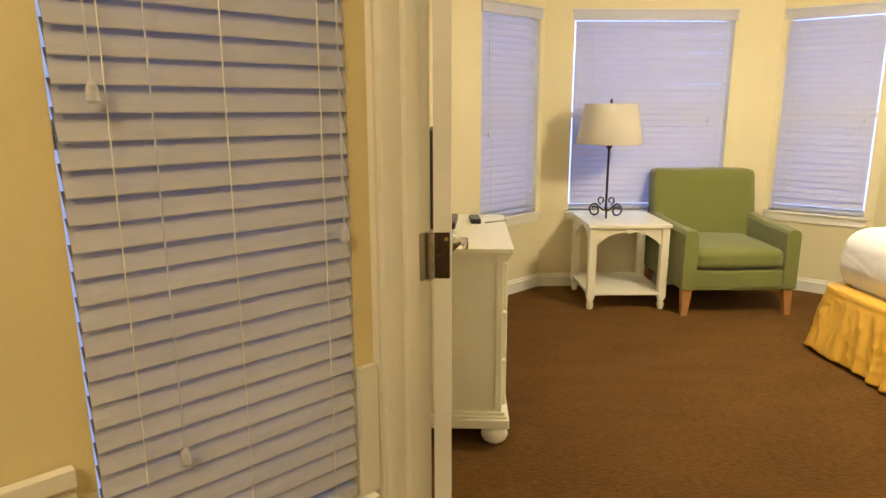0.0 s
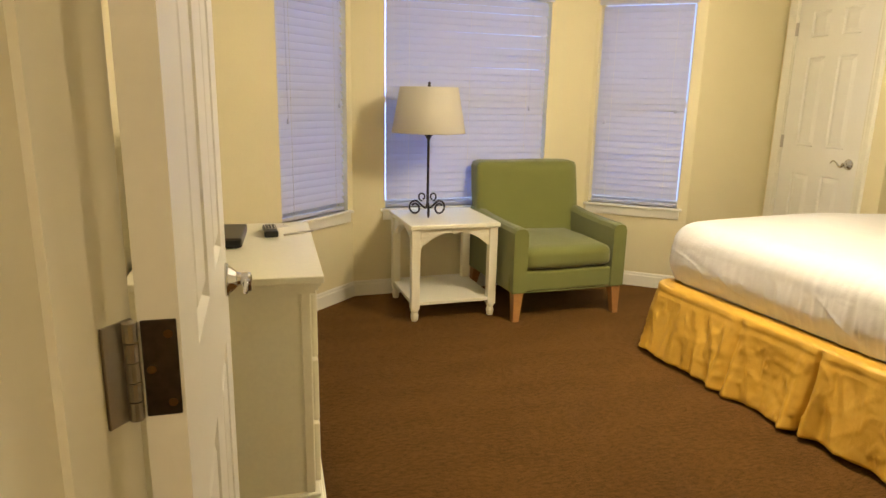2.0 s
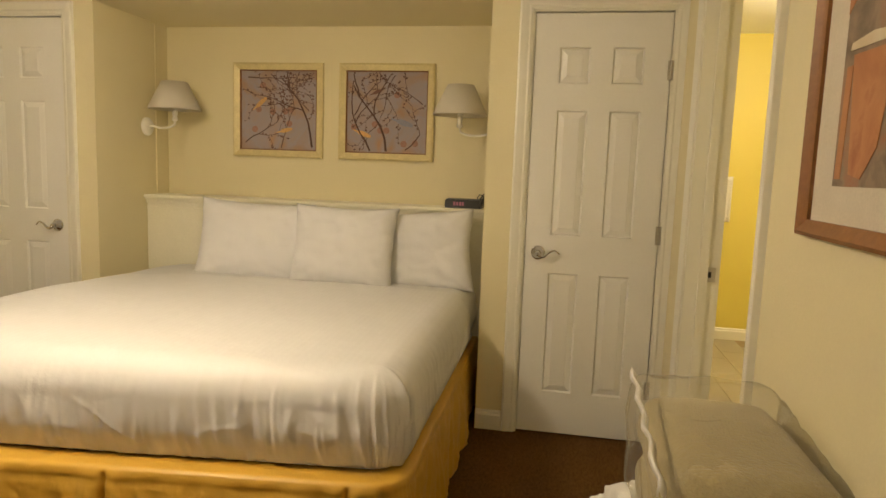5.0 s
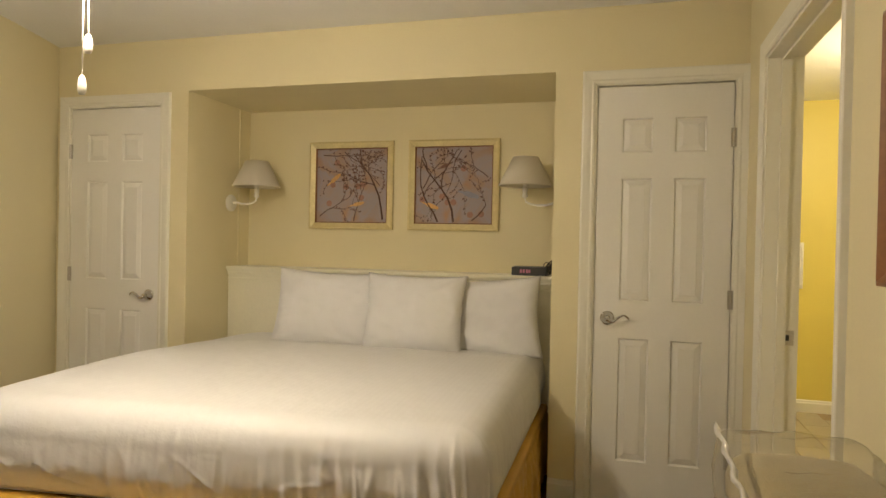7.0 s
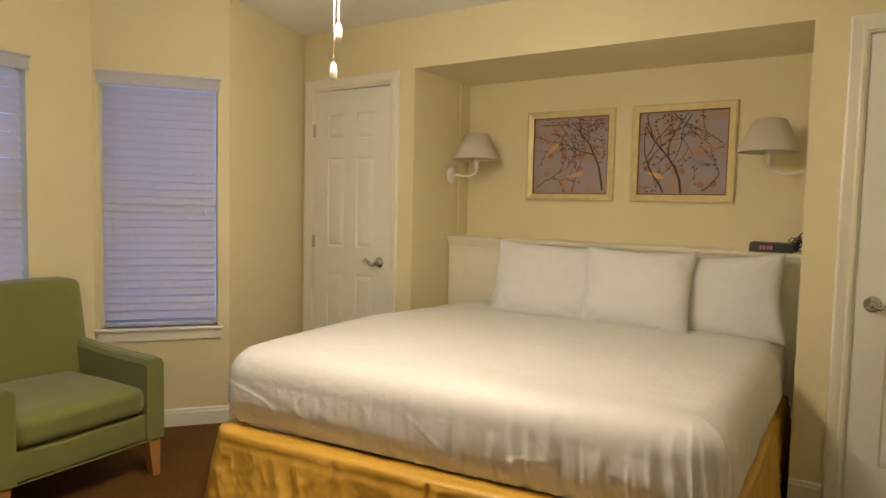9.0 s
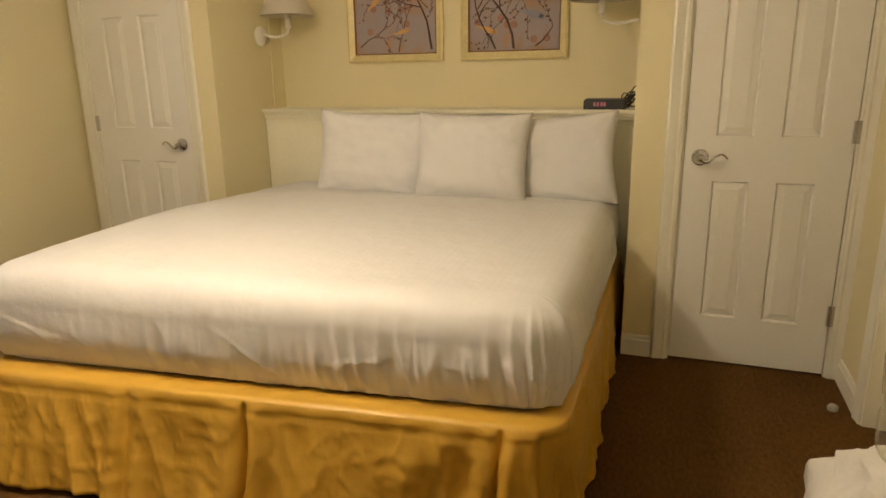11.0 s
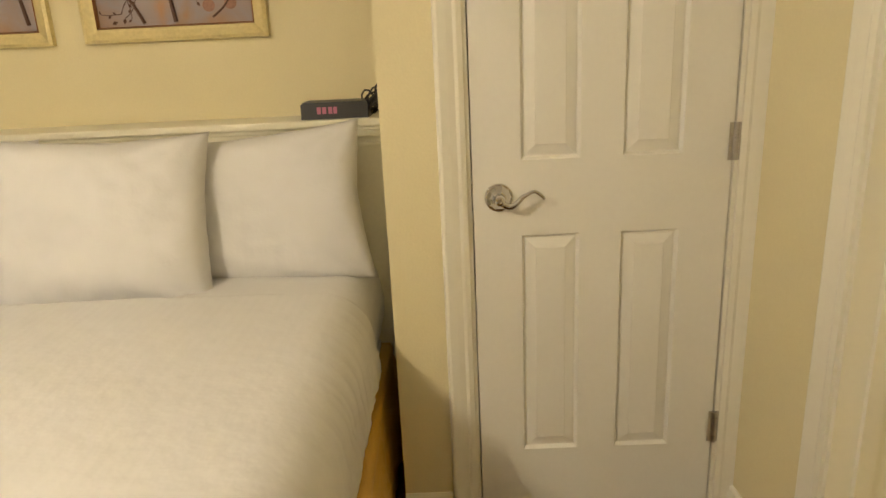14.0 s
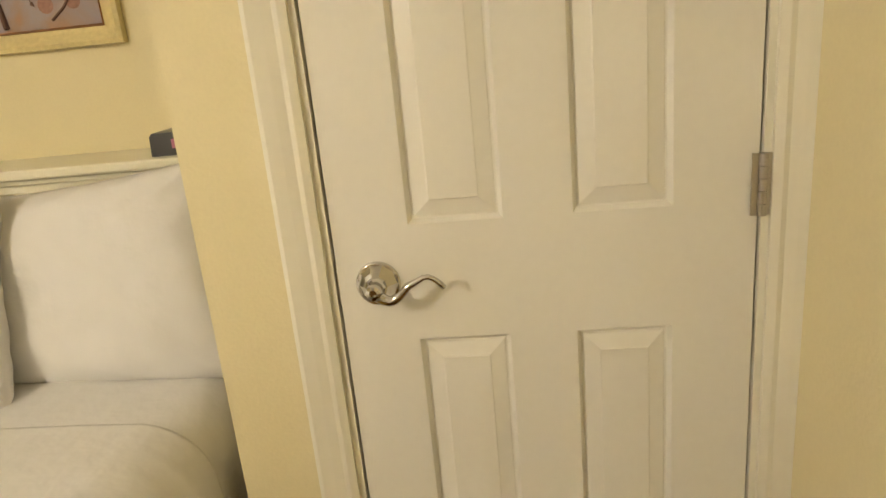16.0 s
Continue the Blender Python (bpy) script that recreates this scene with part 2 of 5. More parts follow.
def flat_frame(a, b):
    """Along a wall from a to b: x runs along it, y is away from the room (to the left of the run), z up."""
    d = Vector((b[0] - a[0], b[1] - a[1], 0))
    ang = math.atan2(d.y, d.x)
    return Matrix.Translation((a[0], a[1], 0)) @ Matrix.Rotation(ang, 4, "Z"), d.length


def wall(name, a, b, mat, holes=(), thick=T, z1=CEIL, z0=0.0, label="", ext=(0.0, 0.0)):
    """A wall whose room face runs from a to b, thickness to the left of the run; holes are (s0, s1, z0, z1) along it."""
    m, length = flat_frame(a, b)
    bm = bmesh.new()
    cuts = sorted(holes)
    s = -ext[0]
    for s0, s1, h0, h1 in cuts:
        if s0 > s:
            bm_box(bm, s, s0, 0, thick, z0, z1, m)
        if h0 > z0:
            bm_box(bm, s0, s1, 0, thick, z0, h0, m)
        if h1 < z1:
            bm_box(bm, s0, s1, 0, thick, h1, z1, m)
        s = s1
    bm_box(bm, s, length + ext[1], 0, thick, z0, z1, m)
    ob = part(name, bm, mat)
    return tagged(ob, label or "pale yellow painted plaster wall", "wall", kind="structure")


BASE_PROFILE = [(0, 0), (-0.014, 0), (-0.014, 0.075), (-0.009, 0.082), (-0.009, 0.092), (-0.004, 0.10), (0, 0.10)]


def baseboard(a, b, s0=0.0, s1=None):
    m, length = flat_frame(a, b)
    s1 = length if s1 is None else s1
    bm = bmesh.new()
    lo = [bm.verts.new(m @ Vector((s0, y, z))) for y, z in BASE_PROFILE]
    hi = [bm.verts.new(m @ Vector((s1, y, z))) for y, z in BASE_PROFILE]
    bm.faces.new(lo), bm.faces.new(list(reversed(hi)))
    for i in range(len(lo)):
        j = (i + 1) % len(lo)
        bm.faces.new((lo[i], lo[j], hi[j], hi[i]))
    return tagged(part("baseboard", bm, TRIM), "cream painted moulded baseboard along the wall", "baseboard", kind="structure")


CASING = [(0.0, 0.0), (0.0, -0.010), (0.012, -0.014), (0.02, -0.012), (0.035, -0.016), (0.055, -0.020), (0.062, -0.018), (0.066, 0.0)]


def casing(m, s0, s1, top, name="trim", label="cream moulded door casing", w=0.066, mirror=False):
    """Moulded trim round a doorway on the room face of a wall (room at -y in m)."""
    bm = bmesh.new()
    k = w / 0.066

    def strip(path):
        rings = []
        for px, pz, dx, dz in path:
            rings.append([bm.verts.new(m @ Vector((px + dx * u * k, (-v if mirror else v), pz + dz * u * k))) for u, v in CASING])
        for lo, hi in zip(rings, rings[1:]):
            for i in range(len(lo)):
                j = (i + 1) % len(lo)
                bm.faces.new((lo[i], lo[j], hi[j], hi[i]))
        bm.faces.new(rings[0]), bm.faces.new(list(reversed(rings[-1])))
    strip([(s0, 0, -1, 0), (s0, top, -1, 1), (s1, top, 1, 1), (s1, 0, 1, 0)])
    return tagged(part(name, bm, TRIM), label, "door casing", kind="structure")


def jamb(m, s0, s1, top, depth, t=0.018, stop=None):
    bm = bmesh.new()
    bm_box(bm, s0 - 0.001, s0 + t, -0.002, depth + 0.002, 0, top, m)
    bm_box(bm, s1 - t, s1 + 0.001, -0.002, depth + 0.002, 0, top, m)
    bm_box(bm, s0 + t, s1 - t, -0.002, depth + 0.002, top - t, top + 0.001, m)
    if stop is not None:
        bm_box(bm, s0 + t, s0 + t + 0.011, stop, stop + 0.035, 0, top - t, m)
        bm_box(bm, s1 - t - 0.011, s1 - t, stop, stop + 0.035, 0, top - t, m)
        bm_box(bm, s0 + t + 0.011, s1 - t - 0.011, stop, stop + 0.035, top - t - 0.011, top - t, m)
    return tagged(part("door_jamb", bm, TRIM), "cream painted door jamb lining the doorway", "door jamb", kind="structure")


# bedroom plan
HINGE = (0.261, 1.505)
P_SW = (0.990, 0.99)                       # entry wall meets the south wall
P_W = (-0.03, 1.7095)                       # entry wall meets the west wall
W1A, W12, W23 = (-0.03, 4.13), (0.86, 5.02), (2.535, 5.14)
C_RET, C_E = (3.09, 4.715), (X_EAST, 4.97)

FLOOR = bmesh.new()
bm_box(FLOOR, -3.5, 5.2, -4.0, 5.6, -0.08, 0.0)
tagged(part("floor", FLOOR, CARPET), "brown short-pile carpet floor", "floor", kind="structure")
CE = bmesh.new()
bm_box(CE, -3.5, 7.2, -4.0, 5.6, CEIL, CEIL + 0.1)
tagged(part("ceiling", CE, PAINT_CEIL), "white textured ceiling", "ceiling", kind="structure")


def along(a, b, p):
    m, _ = flat_frame(a, b)
    return (m.inverted() @ Vector((p[0], p[1], 0))).x


# walls run clockwise seen from above, so that the room lies to the right of each run
# entry wall with its doorway, set at an angle
S_H = along(P_SW, P_W, HINGE) + 0.032
S_LATCH = S_H - 0.89
wall("wall_entry", P_SW, P_W, PAINT_WALL, [(S_LATCH, S_H, 0, 2.06)], label="pale yellow angled wall with the entry doorway", ext=(0.05, 0.0))
ENT_M, ENT_L = flat_frame(P_SW, P_W)
jamb(ENT_M, S_LATCH, S_H, 2.06, T, stop=0.045)
casing(ENT_M, S_LATCH + 0.006, S_H - 0.006, 2.054)
HALL_M = ENT_M @ pose(0, T, 0)
casing(HALL_M, S_LATCH + 0.006, S_H - 0.006, 2.054, w=0.050, mirror=True, label="cream moulded casing round the entry doorway")
wall("wall_west", P_W, W1A, PAINT_WALL)
W1M, W1L = flat_frame(W1A, W12)
W2M, W2L = flat_frame(W12, W23)
W3M, W3L = flat_frame(W23, C_RET)
SILL, HEAD = 0.575, 1.95
WIN1 = (0.63, 1.21)
WIN2 = (0.21, 1.34)
WIN3 = (0.030, 0.635)
wall("wall_bay_left", W1A, W12, PAINT_WALL, [(*WIN1, SILL, HEAD)], label="pale yellow angled bay wall with a window")
wall("wall_bay_centre", W12, W23, PAINT_WALL, [(*WIN2, SILL, HEAD)], label="pale yellow bay wall with a wide window", ext=(0.06, 0.06))
wall("wall_bay_right", W23, C_RET, PAINT_WALL, [(*WIN3, SILL, HEAD)], label="pale yellow angled bay wall with a window")
curve = [((1 - u) ** 2 * C_RET[0] + 2 * u * (1 - u) * 3.46 + u * u * C_E[0], (1 - u) ** 2 * C_RET[1] + 2 * u * (1 - u) * 4.80 + u * u * C_E[1]) for u in [k / 20 for k in range(21)]]
cv = bmesh.new()
prev = None
for x, y in curve:
    row = [cv.verts.new((x, y, 0)), cv.verts.new((x, y, CEIL)), cv.verts.new((x + 0.05, y + 0.15, CEIL)), cv.verts.new((x + 0.05, y + 0.15, 0))]
    if prev:
        for k in range(4):
            cv.faces.new((prev[k], prev[(k + 1) % 4], row[(k + 1) % 4], row[k]))
    prev = row
tagged(part("wall_return", cv, PAINT_WALL), "pale yellow wall rounding towards the closet door", "wall", kind="structure")
# east wall with two closet doors and the bed alcove
LD0, LD1 = 4.215, 4.865
RD0, RD1 = 1.05, 1.67
E0 = 5.10
wall("wall_east", (X_EAST, E0), (X_EAST, ALC_L), PAINT_WALL, [(E0 - LD1 - 0.02, E0 - LD0 + 0.02, 0, 2.07)])
wall("wall_east_2", (X_EAST, ALC_R), (X_EAST, Y_SOUTH), PAINT_WALL, [(ALC_R - RD1 - 0.02, ALC_R - RD0 + 0.02, 0, 2.07)], ext=(0, 0.13))
wall("wall_soffit", (X_EAST, ALC_L), (X_EAST, ALC_R), PAINT_WALL, z0=SOFFIT, thick=X_BACK - X_EAST, label="pale yellow soffit over the bed alcove")
wall("wall_alcove_back", (X_BACK, ALC_L), (X_BACK, ALC_R), PAINT_WALL, z1=SOFFIT, ext=(0.13, 0.13))
wall("wall_alcove_left", (X_EAST + T, ALC_L), (X_BACK, ALC_L), PAINT_WALL, z1=SOFFIT)
wall("wall_alcove_right", (X_BACK, ALC_R), (X_EAST + T, ALC_R), PAINT_WALL, z1=SOFFIT)
# south wall with the bathroom doorway
BD0, BD1 = 2.545, 3.53
S0 = X_EAST
wall("wall_south", (X_EAST, Y_SOUTH), P_SW, PAINT_WALL, [(S0 - BD1, S0 - BD0, 0, 2.055)], label="pale yellow wall with the bathroom doorway")
SOUTH_M, _ = flat_frame((X_EAST, Y_SOUTH), P_SW)
jamb(SOUTH_M, S0 - BD1, S0 - BD0, 2.055, T, stop=0.05)
casing(SOUTH_M, S0 - BD1 + 0.006, S0 - BD0 - 0.006, 2.049, w=0.066)
EAST_M, _ = flat_frame((X_EAST, E0), (X_EAST, Y_SOUTH))
for a, b in ((LD0, LD1), (RD0, RD1)):
    casing(EAST_M, E0 - b - 0.012, E0 - a + 0.012, 2.062)
    jamb(EAST_M, E0 - b - 0.02, E0 - a + 0.02, 2.07, T, stop=0.042)
    c = bmesh.new()
    bm_box(c, X_EAST + T + 0.4, X_EAST + T + 0.43, a - 0.2, b + 0.2, 0, 2.2)
    tagged(part("wall_closet_back", c, PAINT_WALL), "plain closet back wall behind a shut door", "wall", kind="structure")

# hall: angled wall with a window, and plain walls that close it
HW_R = (0.151, 1.410)
HW_DIR = Vector((-1, -1)).normalized()


def hw(s):
    return (HW_R[0] + HW_DIR.x * s, HW_R[1] + HW_DIR.y * s)


HW_A, HW_B = hw(1.6), hw(0.0)
HWIN = (1.6 - 0.485, 1.6 - 0.045)
H_SILL, H_HEAD = 0.60, 1.98
wall("wall_hall_window", HW_A, HW_B, PAINT_HALL, [(*HWIN, H_SILL, H_HEAD)], label="ochre painted angled hall wall with a window")
wall("wall_hall_west", (-2.2, -3.2), HW_A, PAINT_HALL)
wall("wall_hall_south", (2.3, -3.2), (-2.2, -3.2), PAINT_HALL)
wall("wall_hall_east", (1.40, 0.86), (1.40, -3.2), PAINT_HALL)
wall("wall_hall_north", (0.95, 0.86), (1.40, 0.86), PAINT_HALL, thick=0.12)

# bathroom
BX0, BX1, BY0, BY1 = 2.3, 6.30, -3.2, 0.86
fb = bmesh.new()
bm_box(fb, BX0, BX1, BY0, BY1, -0.004, 0.002)
tagged(part("floor_bath", fb, GROUT), "tan grout bed of the bathroom floor", "floor", kind="structure")
wall("wall_bath_east", (BX1, BY1), (BX1, -1.65), PAINT_BATH, label="bright yellow bathroom wall")
wall("wall_bath_south", (BX1, -1.65), (4.75, -1.65), PAINT_BATH, label="bright yellow bathroom wall beside the tub")
wall("wall_bath_end", (4.75, -1.65), (4.75, BY0), PAINT_BATH, label="bright yellow bathroom wall")
wall("wall_bath_far", (4.75, BY0), (BX0, BY0), PAINT_BATH, label="bright yellow bathroom wall")
wall("wall_bath_west", (BX0, BY0), (BX0, BY1), PAINT_BATH, label="bright yellow bathroom wall")
wall("wall_bath_north", (X_EAST + 0.003, BY1), (BX1, BY1), PAINT_BATH, label="bright yellow bathroom wall", thick=0.12)
nb = bmesh.new()
bm_box(nb, BX0, BD0, BY1 - 0.006, BY1 - 0.002, 0, CEIL)
bm_box(nb, BD1, X_EAST + 0.01, BY1 - 0.006, BY1 - 0.002, 0, CEIL)
bm_box(nb, BD0, BD1, BY1 - 0.006, BY1 - 0.002, 2.055, CEIL)
tagged(part("wall_bath_door", nb, PAINT_BATH), "bright yellow painted face round the bathroom doorway", "wall", kind="structure")

# baseboards
baseboard(W1A, W12)
baseboard(W12, W23)
baseboard(W23, C_RET)
baseboard(P_W, W1A, 0.02)
baseboard((X_EAST, ALC_R), (X_EAST, Y_SOUTH), 0.0, ALC_R - RD1 - 0.08)
baseboard((X_EAST, ALC_L), (X_EAST, ALC_L - 0.001), 0.0, 0.001)
baseboard((X_EAST, Y_SOUTH), P_SW, 0.0, S0 - BD1 - 0.06)
baseboard((X_EAST, Y_SOUTH), P_SW, S0 - BD0 + 0.06, S0 - P_SW[0] - 0.06)
baseboard((BX1, BY1), (BX1, -1.65), 0.0, 1.06)

# ---- windows with blinds ----
def slat_mesh(w):
    """One faux-wood slat: slightly crowned, rounded long edges."""
    bm = bmesh.new()
    prof = [(-0.025, 0.0), (-0.0235, 0.0016), (-0.012, 0.0034), (0.0, 0.004), (0.012, 0.0034), (0.0235, 0.0016), (0.025, 0.0), (0.012, 0.0004), (0.0, 0.001), (-0.012, 0.0004)]
    lo = [bm.verts.new((0, y, z)) for y, z in prof]
    hi = [bm.verts.new((w, y, z)) for y, z in prof]
    bm.faces.new(lo), bm.faces.new(list(reversed(hi)))
    for i in range(len(prof)):
        j = (i + 1) % len(prof)
        bm.faces.new((lo[i], lo[j], hi[j], hi[i]))
    return finish("slat", bm, SLAT)


def window(name, m, s0, s1, z0, z1, inset=0.0, tilt=66, pitch=0.0430, seed=1, valance=True, mids=1, tassels=((0.12, 0.42), (0.88, 0.48))):
    """A window in a wall (room at -y of m): frame, panes, sill with apron, and a hanging slatted blind."""
    rnd = random.Random(seed)
    w = s1 - s0
    win = thing(name, "white framed sash window in the yellow wall", "window", m @ pose(s0, 0, 0), kind="structure")
    fr = bmesh.new()
    f = 0.035
    e = 0.012
    bm_box(fr, 0, e, 0.085, 0.125, z0, z1), bm_box(fr, w - e, w, 0.085, 0.125, z0, z1)
    bm_box(fr, e, w - e, 0.085, 0.125, z0, z0 + f), bm_box(fr, e, w - e, 0.085, 0.125, z1 - f, z1)
    zm = (z0 + z1) / 2
    bm_box(fr, e, w - e, 0.087, 0.123, zm - 0.02, zm + 0.02)
    part("window_frame", fr, DOORWHITE, win)
    for a, b in ((z0 + f, zm - 0.02), (zm + 0.02, z1 - f)):
        p = box_part("pane", (e, w - e, 0.103, 0.107, a, b), PANE, win, bevel=0)
        p.visible_shadow = False
    si = bmesh.new()
    bm_box(si, -0.03, w + 0.03, -0.028, 0.083, z0 - 0.018, z0)
    soften(si, 0.005)
    part("window_sill", si, TRIM, win)
    ap = bmesh.new()
    bm_box(ap, -0.015, w + 0.015, -0.013, -0.001, z0 - 0.075, z0 - 0.0185)
    soften(ap, 0.004)
    part("apron", ap, TRIM, win)
    bl = thing("window_blind", "white slatted blind, shut, hanging in the window", "blind", m @ pose(s0, 0.03 + inset, 0), group="window blinds")
    va = bmesh.new()
    if valance:
        bm_extrude(va, [(-0.012, z1 - 0.045), (w + 0.012, z1 - 0.045), (w + 0.012, z1 + 0.022), (-0.012, z1 + 0.022)], 0.012, pose(0, -0.045, 0))
        bm_box(va, -0.02, w + 0.02, -0.05, -0.03, z1 + 0.016, z1 + 0.03)
        soften(va, 0.003)
        part("valance", va, SLAT, bl)
    else:
        bm_box(va, 0.004, w - 0.004, -0.025, 0.03, z1 - 0.05, z1 - 0.004)
        part("head_rail", va, SLAT, bl)
    gap = 0.014 if valance else 0.005
    data = slat_mesh(w - 2 * gap)
    zt = z1 - 0.07
    n = round((zt - z0 - 0.03) / pitch)
    pitch = (zt - z0 - 0.03) / n
    for i in range(n):
        s = new("slat", data)
        s.parent = bl
        s.matrix_basis = pose(gap, 0.004 * rnd.uniform(-0.3, 0.3), zt - i * pitch, tilt + rnd.uniform(-2.5, 2.5), rnd.uniform(-0.15, 0.15), 0)
    zb = z0 + 0.026
    rail = bmesh.new()
    bm_box(rail, gap, w - gap, -0.013, 0.013, zb - 0.022, zb)
    soften(rail, 0.004)
    part("bottom_rail", rail, SLAT, bl)
    cords = [0.18, 0.82] if mids == 1 else [0.14, 0.5, 0.86]
    for u in cords:
        c = bmesh.new()
        for y in (-0.024, 0.022):
            bm_cyl(c, (w * u, y, zb - 0.01), (w * u, y, z1 - 0.04), 0.0009, seg=6)
        part("ladder_cord", c, TRIM, bl)
    for u, zz in tassels:
        zz = z0 + (z1 - z0) * zz
        c = bmesh.new()
        bm_cyl(c, (w * u, -0.034, zz), (w * u, -0.03, z1 - 0.06), 0.0012, seg=6)
        bm_lathe(c, [(0.002, 0.03), (0.007, 0.022), (0.0085, 0.004), (0.006, 0.0)], (w * u, -0.034, zz - 0.028), seg=10)
        part("cord_tassel", c, SLAT, bl)
    return win


window("window_1", W1M, *WIN1, SILL, HEAD, seed=3)
window("window_2", W2M, *WIN2, SILL, HEAD, seed=4, mids=2)
window("window_3", W3M, *WIN3, SILL, HEAD, seed=5)
HWM, _ = flat_frame(HW_A, HW_B)
window("window_4", HWM, *HWIN, H_SILL, H_HEAD, seed=6, valance=False, inset=-0.022, pitch=0.0358, tilt=64, mids=2, tassels=((0.10, 0.55), (0.26, 0.17), (0.93, 0.385)))

# bluish evening sky outside the windows
SKYCARD = glowing("evening_sky", (0.36, 0.52, 1.0), 1.4)
DUSKCARD = glowing("dusk_sky", (0.42, 0.56, 1.0), 0.34)
for m_, s_ in ((W1M, WIN1), (W2M, WIN2), (W3M, WIN3), (HWM, HWIN)):
    bc = bmesh.new()
    if m_ is HWM:
        bm_box(bc, s_[0] - 0.9, s_[1] + 0.02, 0.14, 0.15, 0.3, 2.6, m_)
    else:
        bm_box(bc, s_[0] - 0.9, s_[1] + 0.9, 0.8, 0.81, -1.2, 3.2, m_)
    tagged(part("backdrop", bc, DUSKCARD if m_ is HWM else SKYCARD), "plain pale blue evening sky outside the window", "sky", kind="structure")

# hall wainscot: rail and moulded panels below it
wa = bmesh.new()
bm_box(wa, 0.0, HWIN[0] - 0.03, -0.010, -0.001, 0.0, 0.835, HWM)
bm_box(wa, 0.0, HWIN[0] - 0.03, -0.028, -0.010, 0.835, 0.86, HWM)
bm_box(wa, 0.0, HWIN[0] - 0.03, -0.016, -0.010, 0.805, 0.835, HWM)
for a, b in ((0.10, 0.52), (0.62, HWIN[0] - 0.10)):
    for x0, x1, z0, z1 in ((a, b, 0.73, 0.75), (a, b, 0.16, 0.18), (a, a + 0.02, 0.18, 0.73), (b - 0.02, b, 0.18, 0.73)):
        bm_box(wa, x0, x1, -0.018, -0.010, z0, z1, HWM)
tagged(part("trim", wa, TRIM), "cream wainscot with chair rail and moulded panels", "wainscot", kind="structure")
wb = bmesh.new()
bm_box(wb, HWIN[1] + 0.002, 1.597, -0.012, -0.001, H_SILL + 0.001, 0.86, HWM)
bm_box(wb, HWIN[0] - 0.028, 1.595, -0.010, -0.001, 0.0, H_SILL - 0.08, HWM)
bm_box(wb, HWIN[0] + 0.03, 1.56, -0.016, -0.010, 0.42, 0.44, HWM)
bm_box(wb, HWIN[0] + 0.03, 1.56, -0.016, -0.010, 0.10, 0.12, HWM)
tagged(part("trim", wb, TRIM), "cream wainscot panel under the hall window", "wainscot", kind="structure")

# ---- six-panel doors ----
PX = [0.0, 0.115, 0.255, 0.355, 0.495, 0.61]
PZ = [0.0, 0.21, 0.808, 0.993, 1.588, 1.712, 1.878, 2.033]


def lever_handle(parent, x, z, turn, y_face, out, label="chrome lever handle on a round rose"):
    """A scrolled lever; out is -1 or +1 along y, turn is the way that the lever points along x."""
    bm = bmesh.new()
    rose = [(0.033, 0.0), (0.033, 0.004), (0.0315, 0.006), (0.030, 0.0065), (0.017, 0.021), (0.0145, 0.023), (0.0125, 0.030), (0.0135, 0.044), (0.0115, 0.049), (0.006, 0.051), (0.0055, 0.049), (0.0, 0.049)]
    bm_lathe(bm, rose, seg=10)
    rot = Matrix.Rotation(radians(90 if out < 0 else -90), 4, "X")
    for v in bm.verts:
        v.co = rot @ v.co + Vector((x, y_face, z))
    h = part("door_handle", bm, CHROME, parent, label)
    bm = bmesh.new()
    bm_lathe(bm, [(0.0345, 0.0), (0.0345, 0.004), (0.033, 0.0062), (0.0305, 0.006)], seg=32)
    for v in bm.verts:
        v.co = rot @ v.co + Vector((x, y_face, z))
    part("rose_ring", bm, CHROME, h, smooth=True)
    bm = bmesh.new()
    pts = []
    for i in range(15):
        u = i / 14
        pts.append((x + turn * (0.104 * u), y_face + out * (0.040 + 0.004 * math.sin(u * math.pi)), z - 0.004 - 0.012 * math.sin(min(1.0, u / 0.5) * math.pi) + 0.024 * max(0.0, min(1.0, (u - 0.2) / 0.55)) ** 1.3 - (0.020 * ((u - 0.72) / 0.28) ** 2 if u > 0.72 else 0)))
    bm_tube(bm, pts, [0.0098 - 0.0056 * min(1.0, i / 10) for i in range(15)], seg=10)
    part("lever", bm, CHROME, h, smooth=True)
    return h


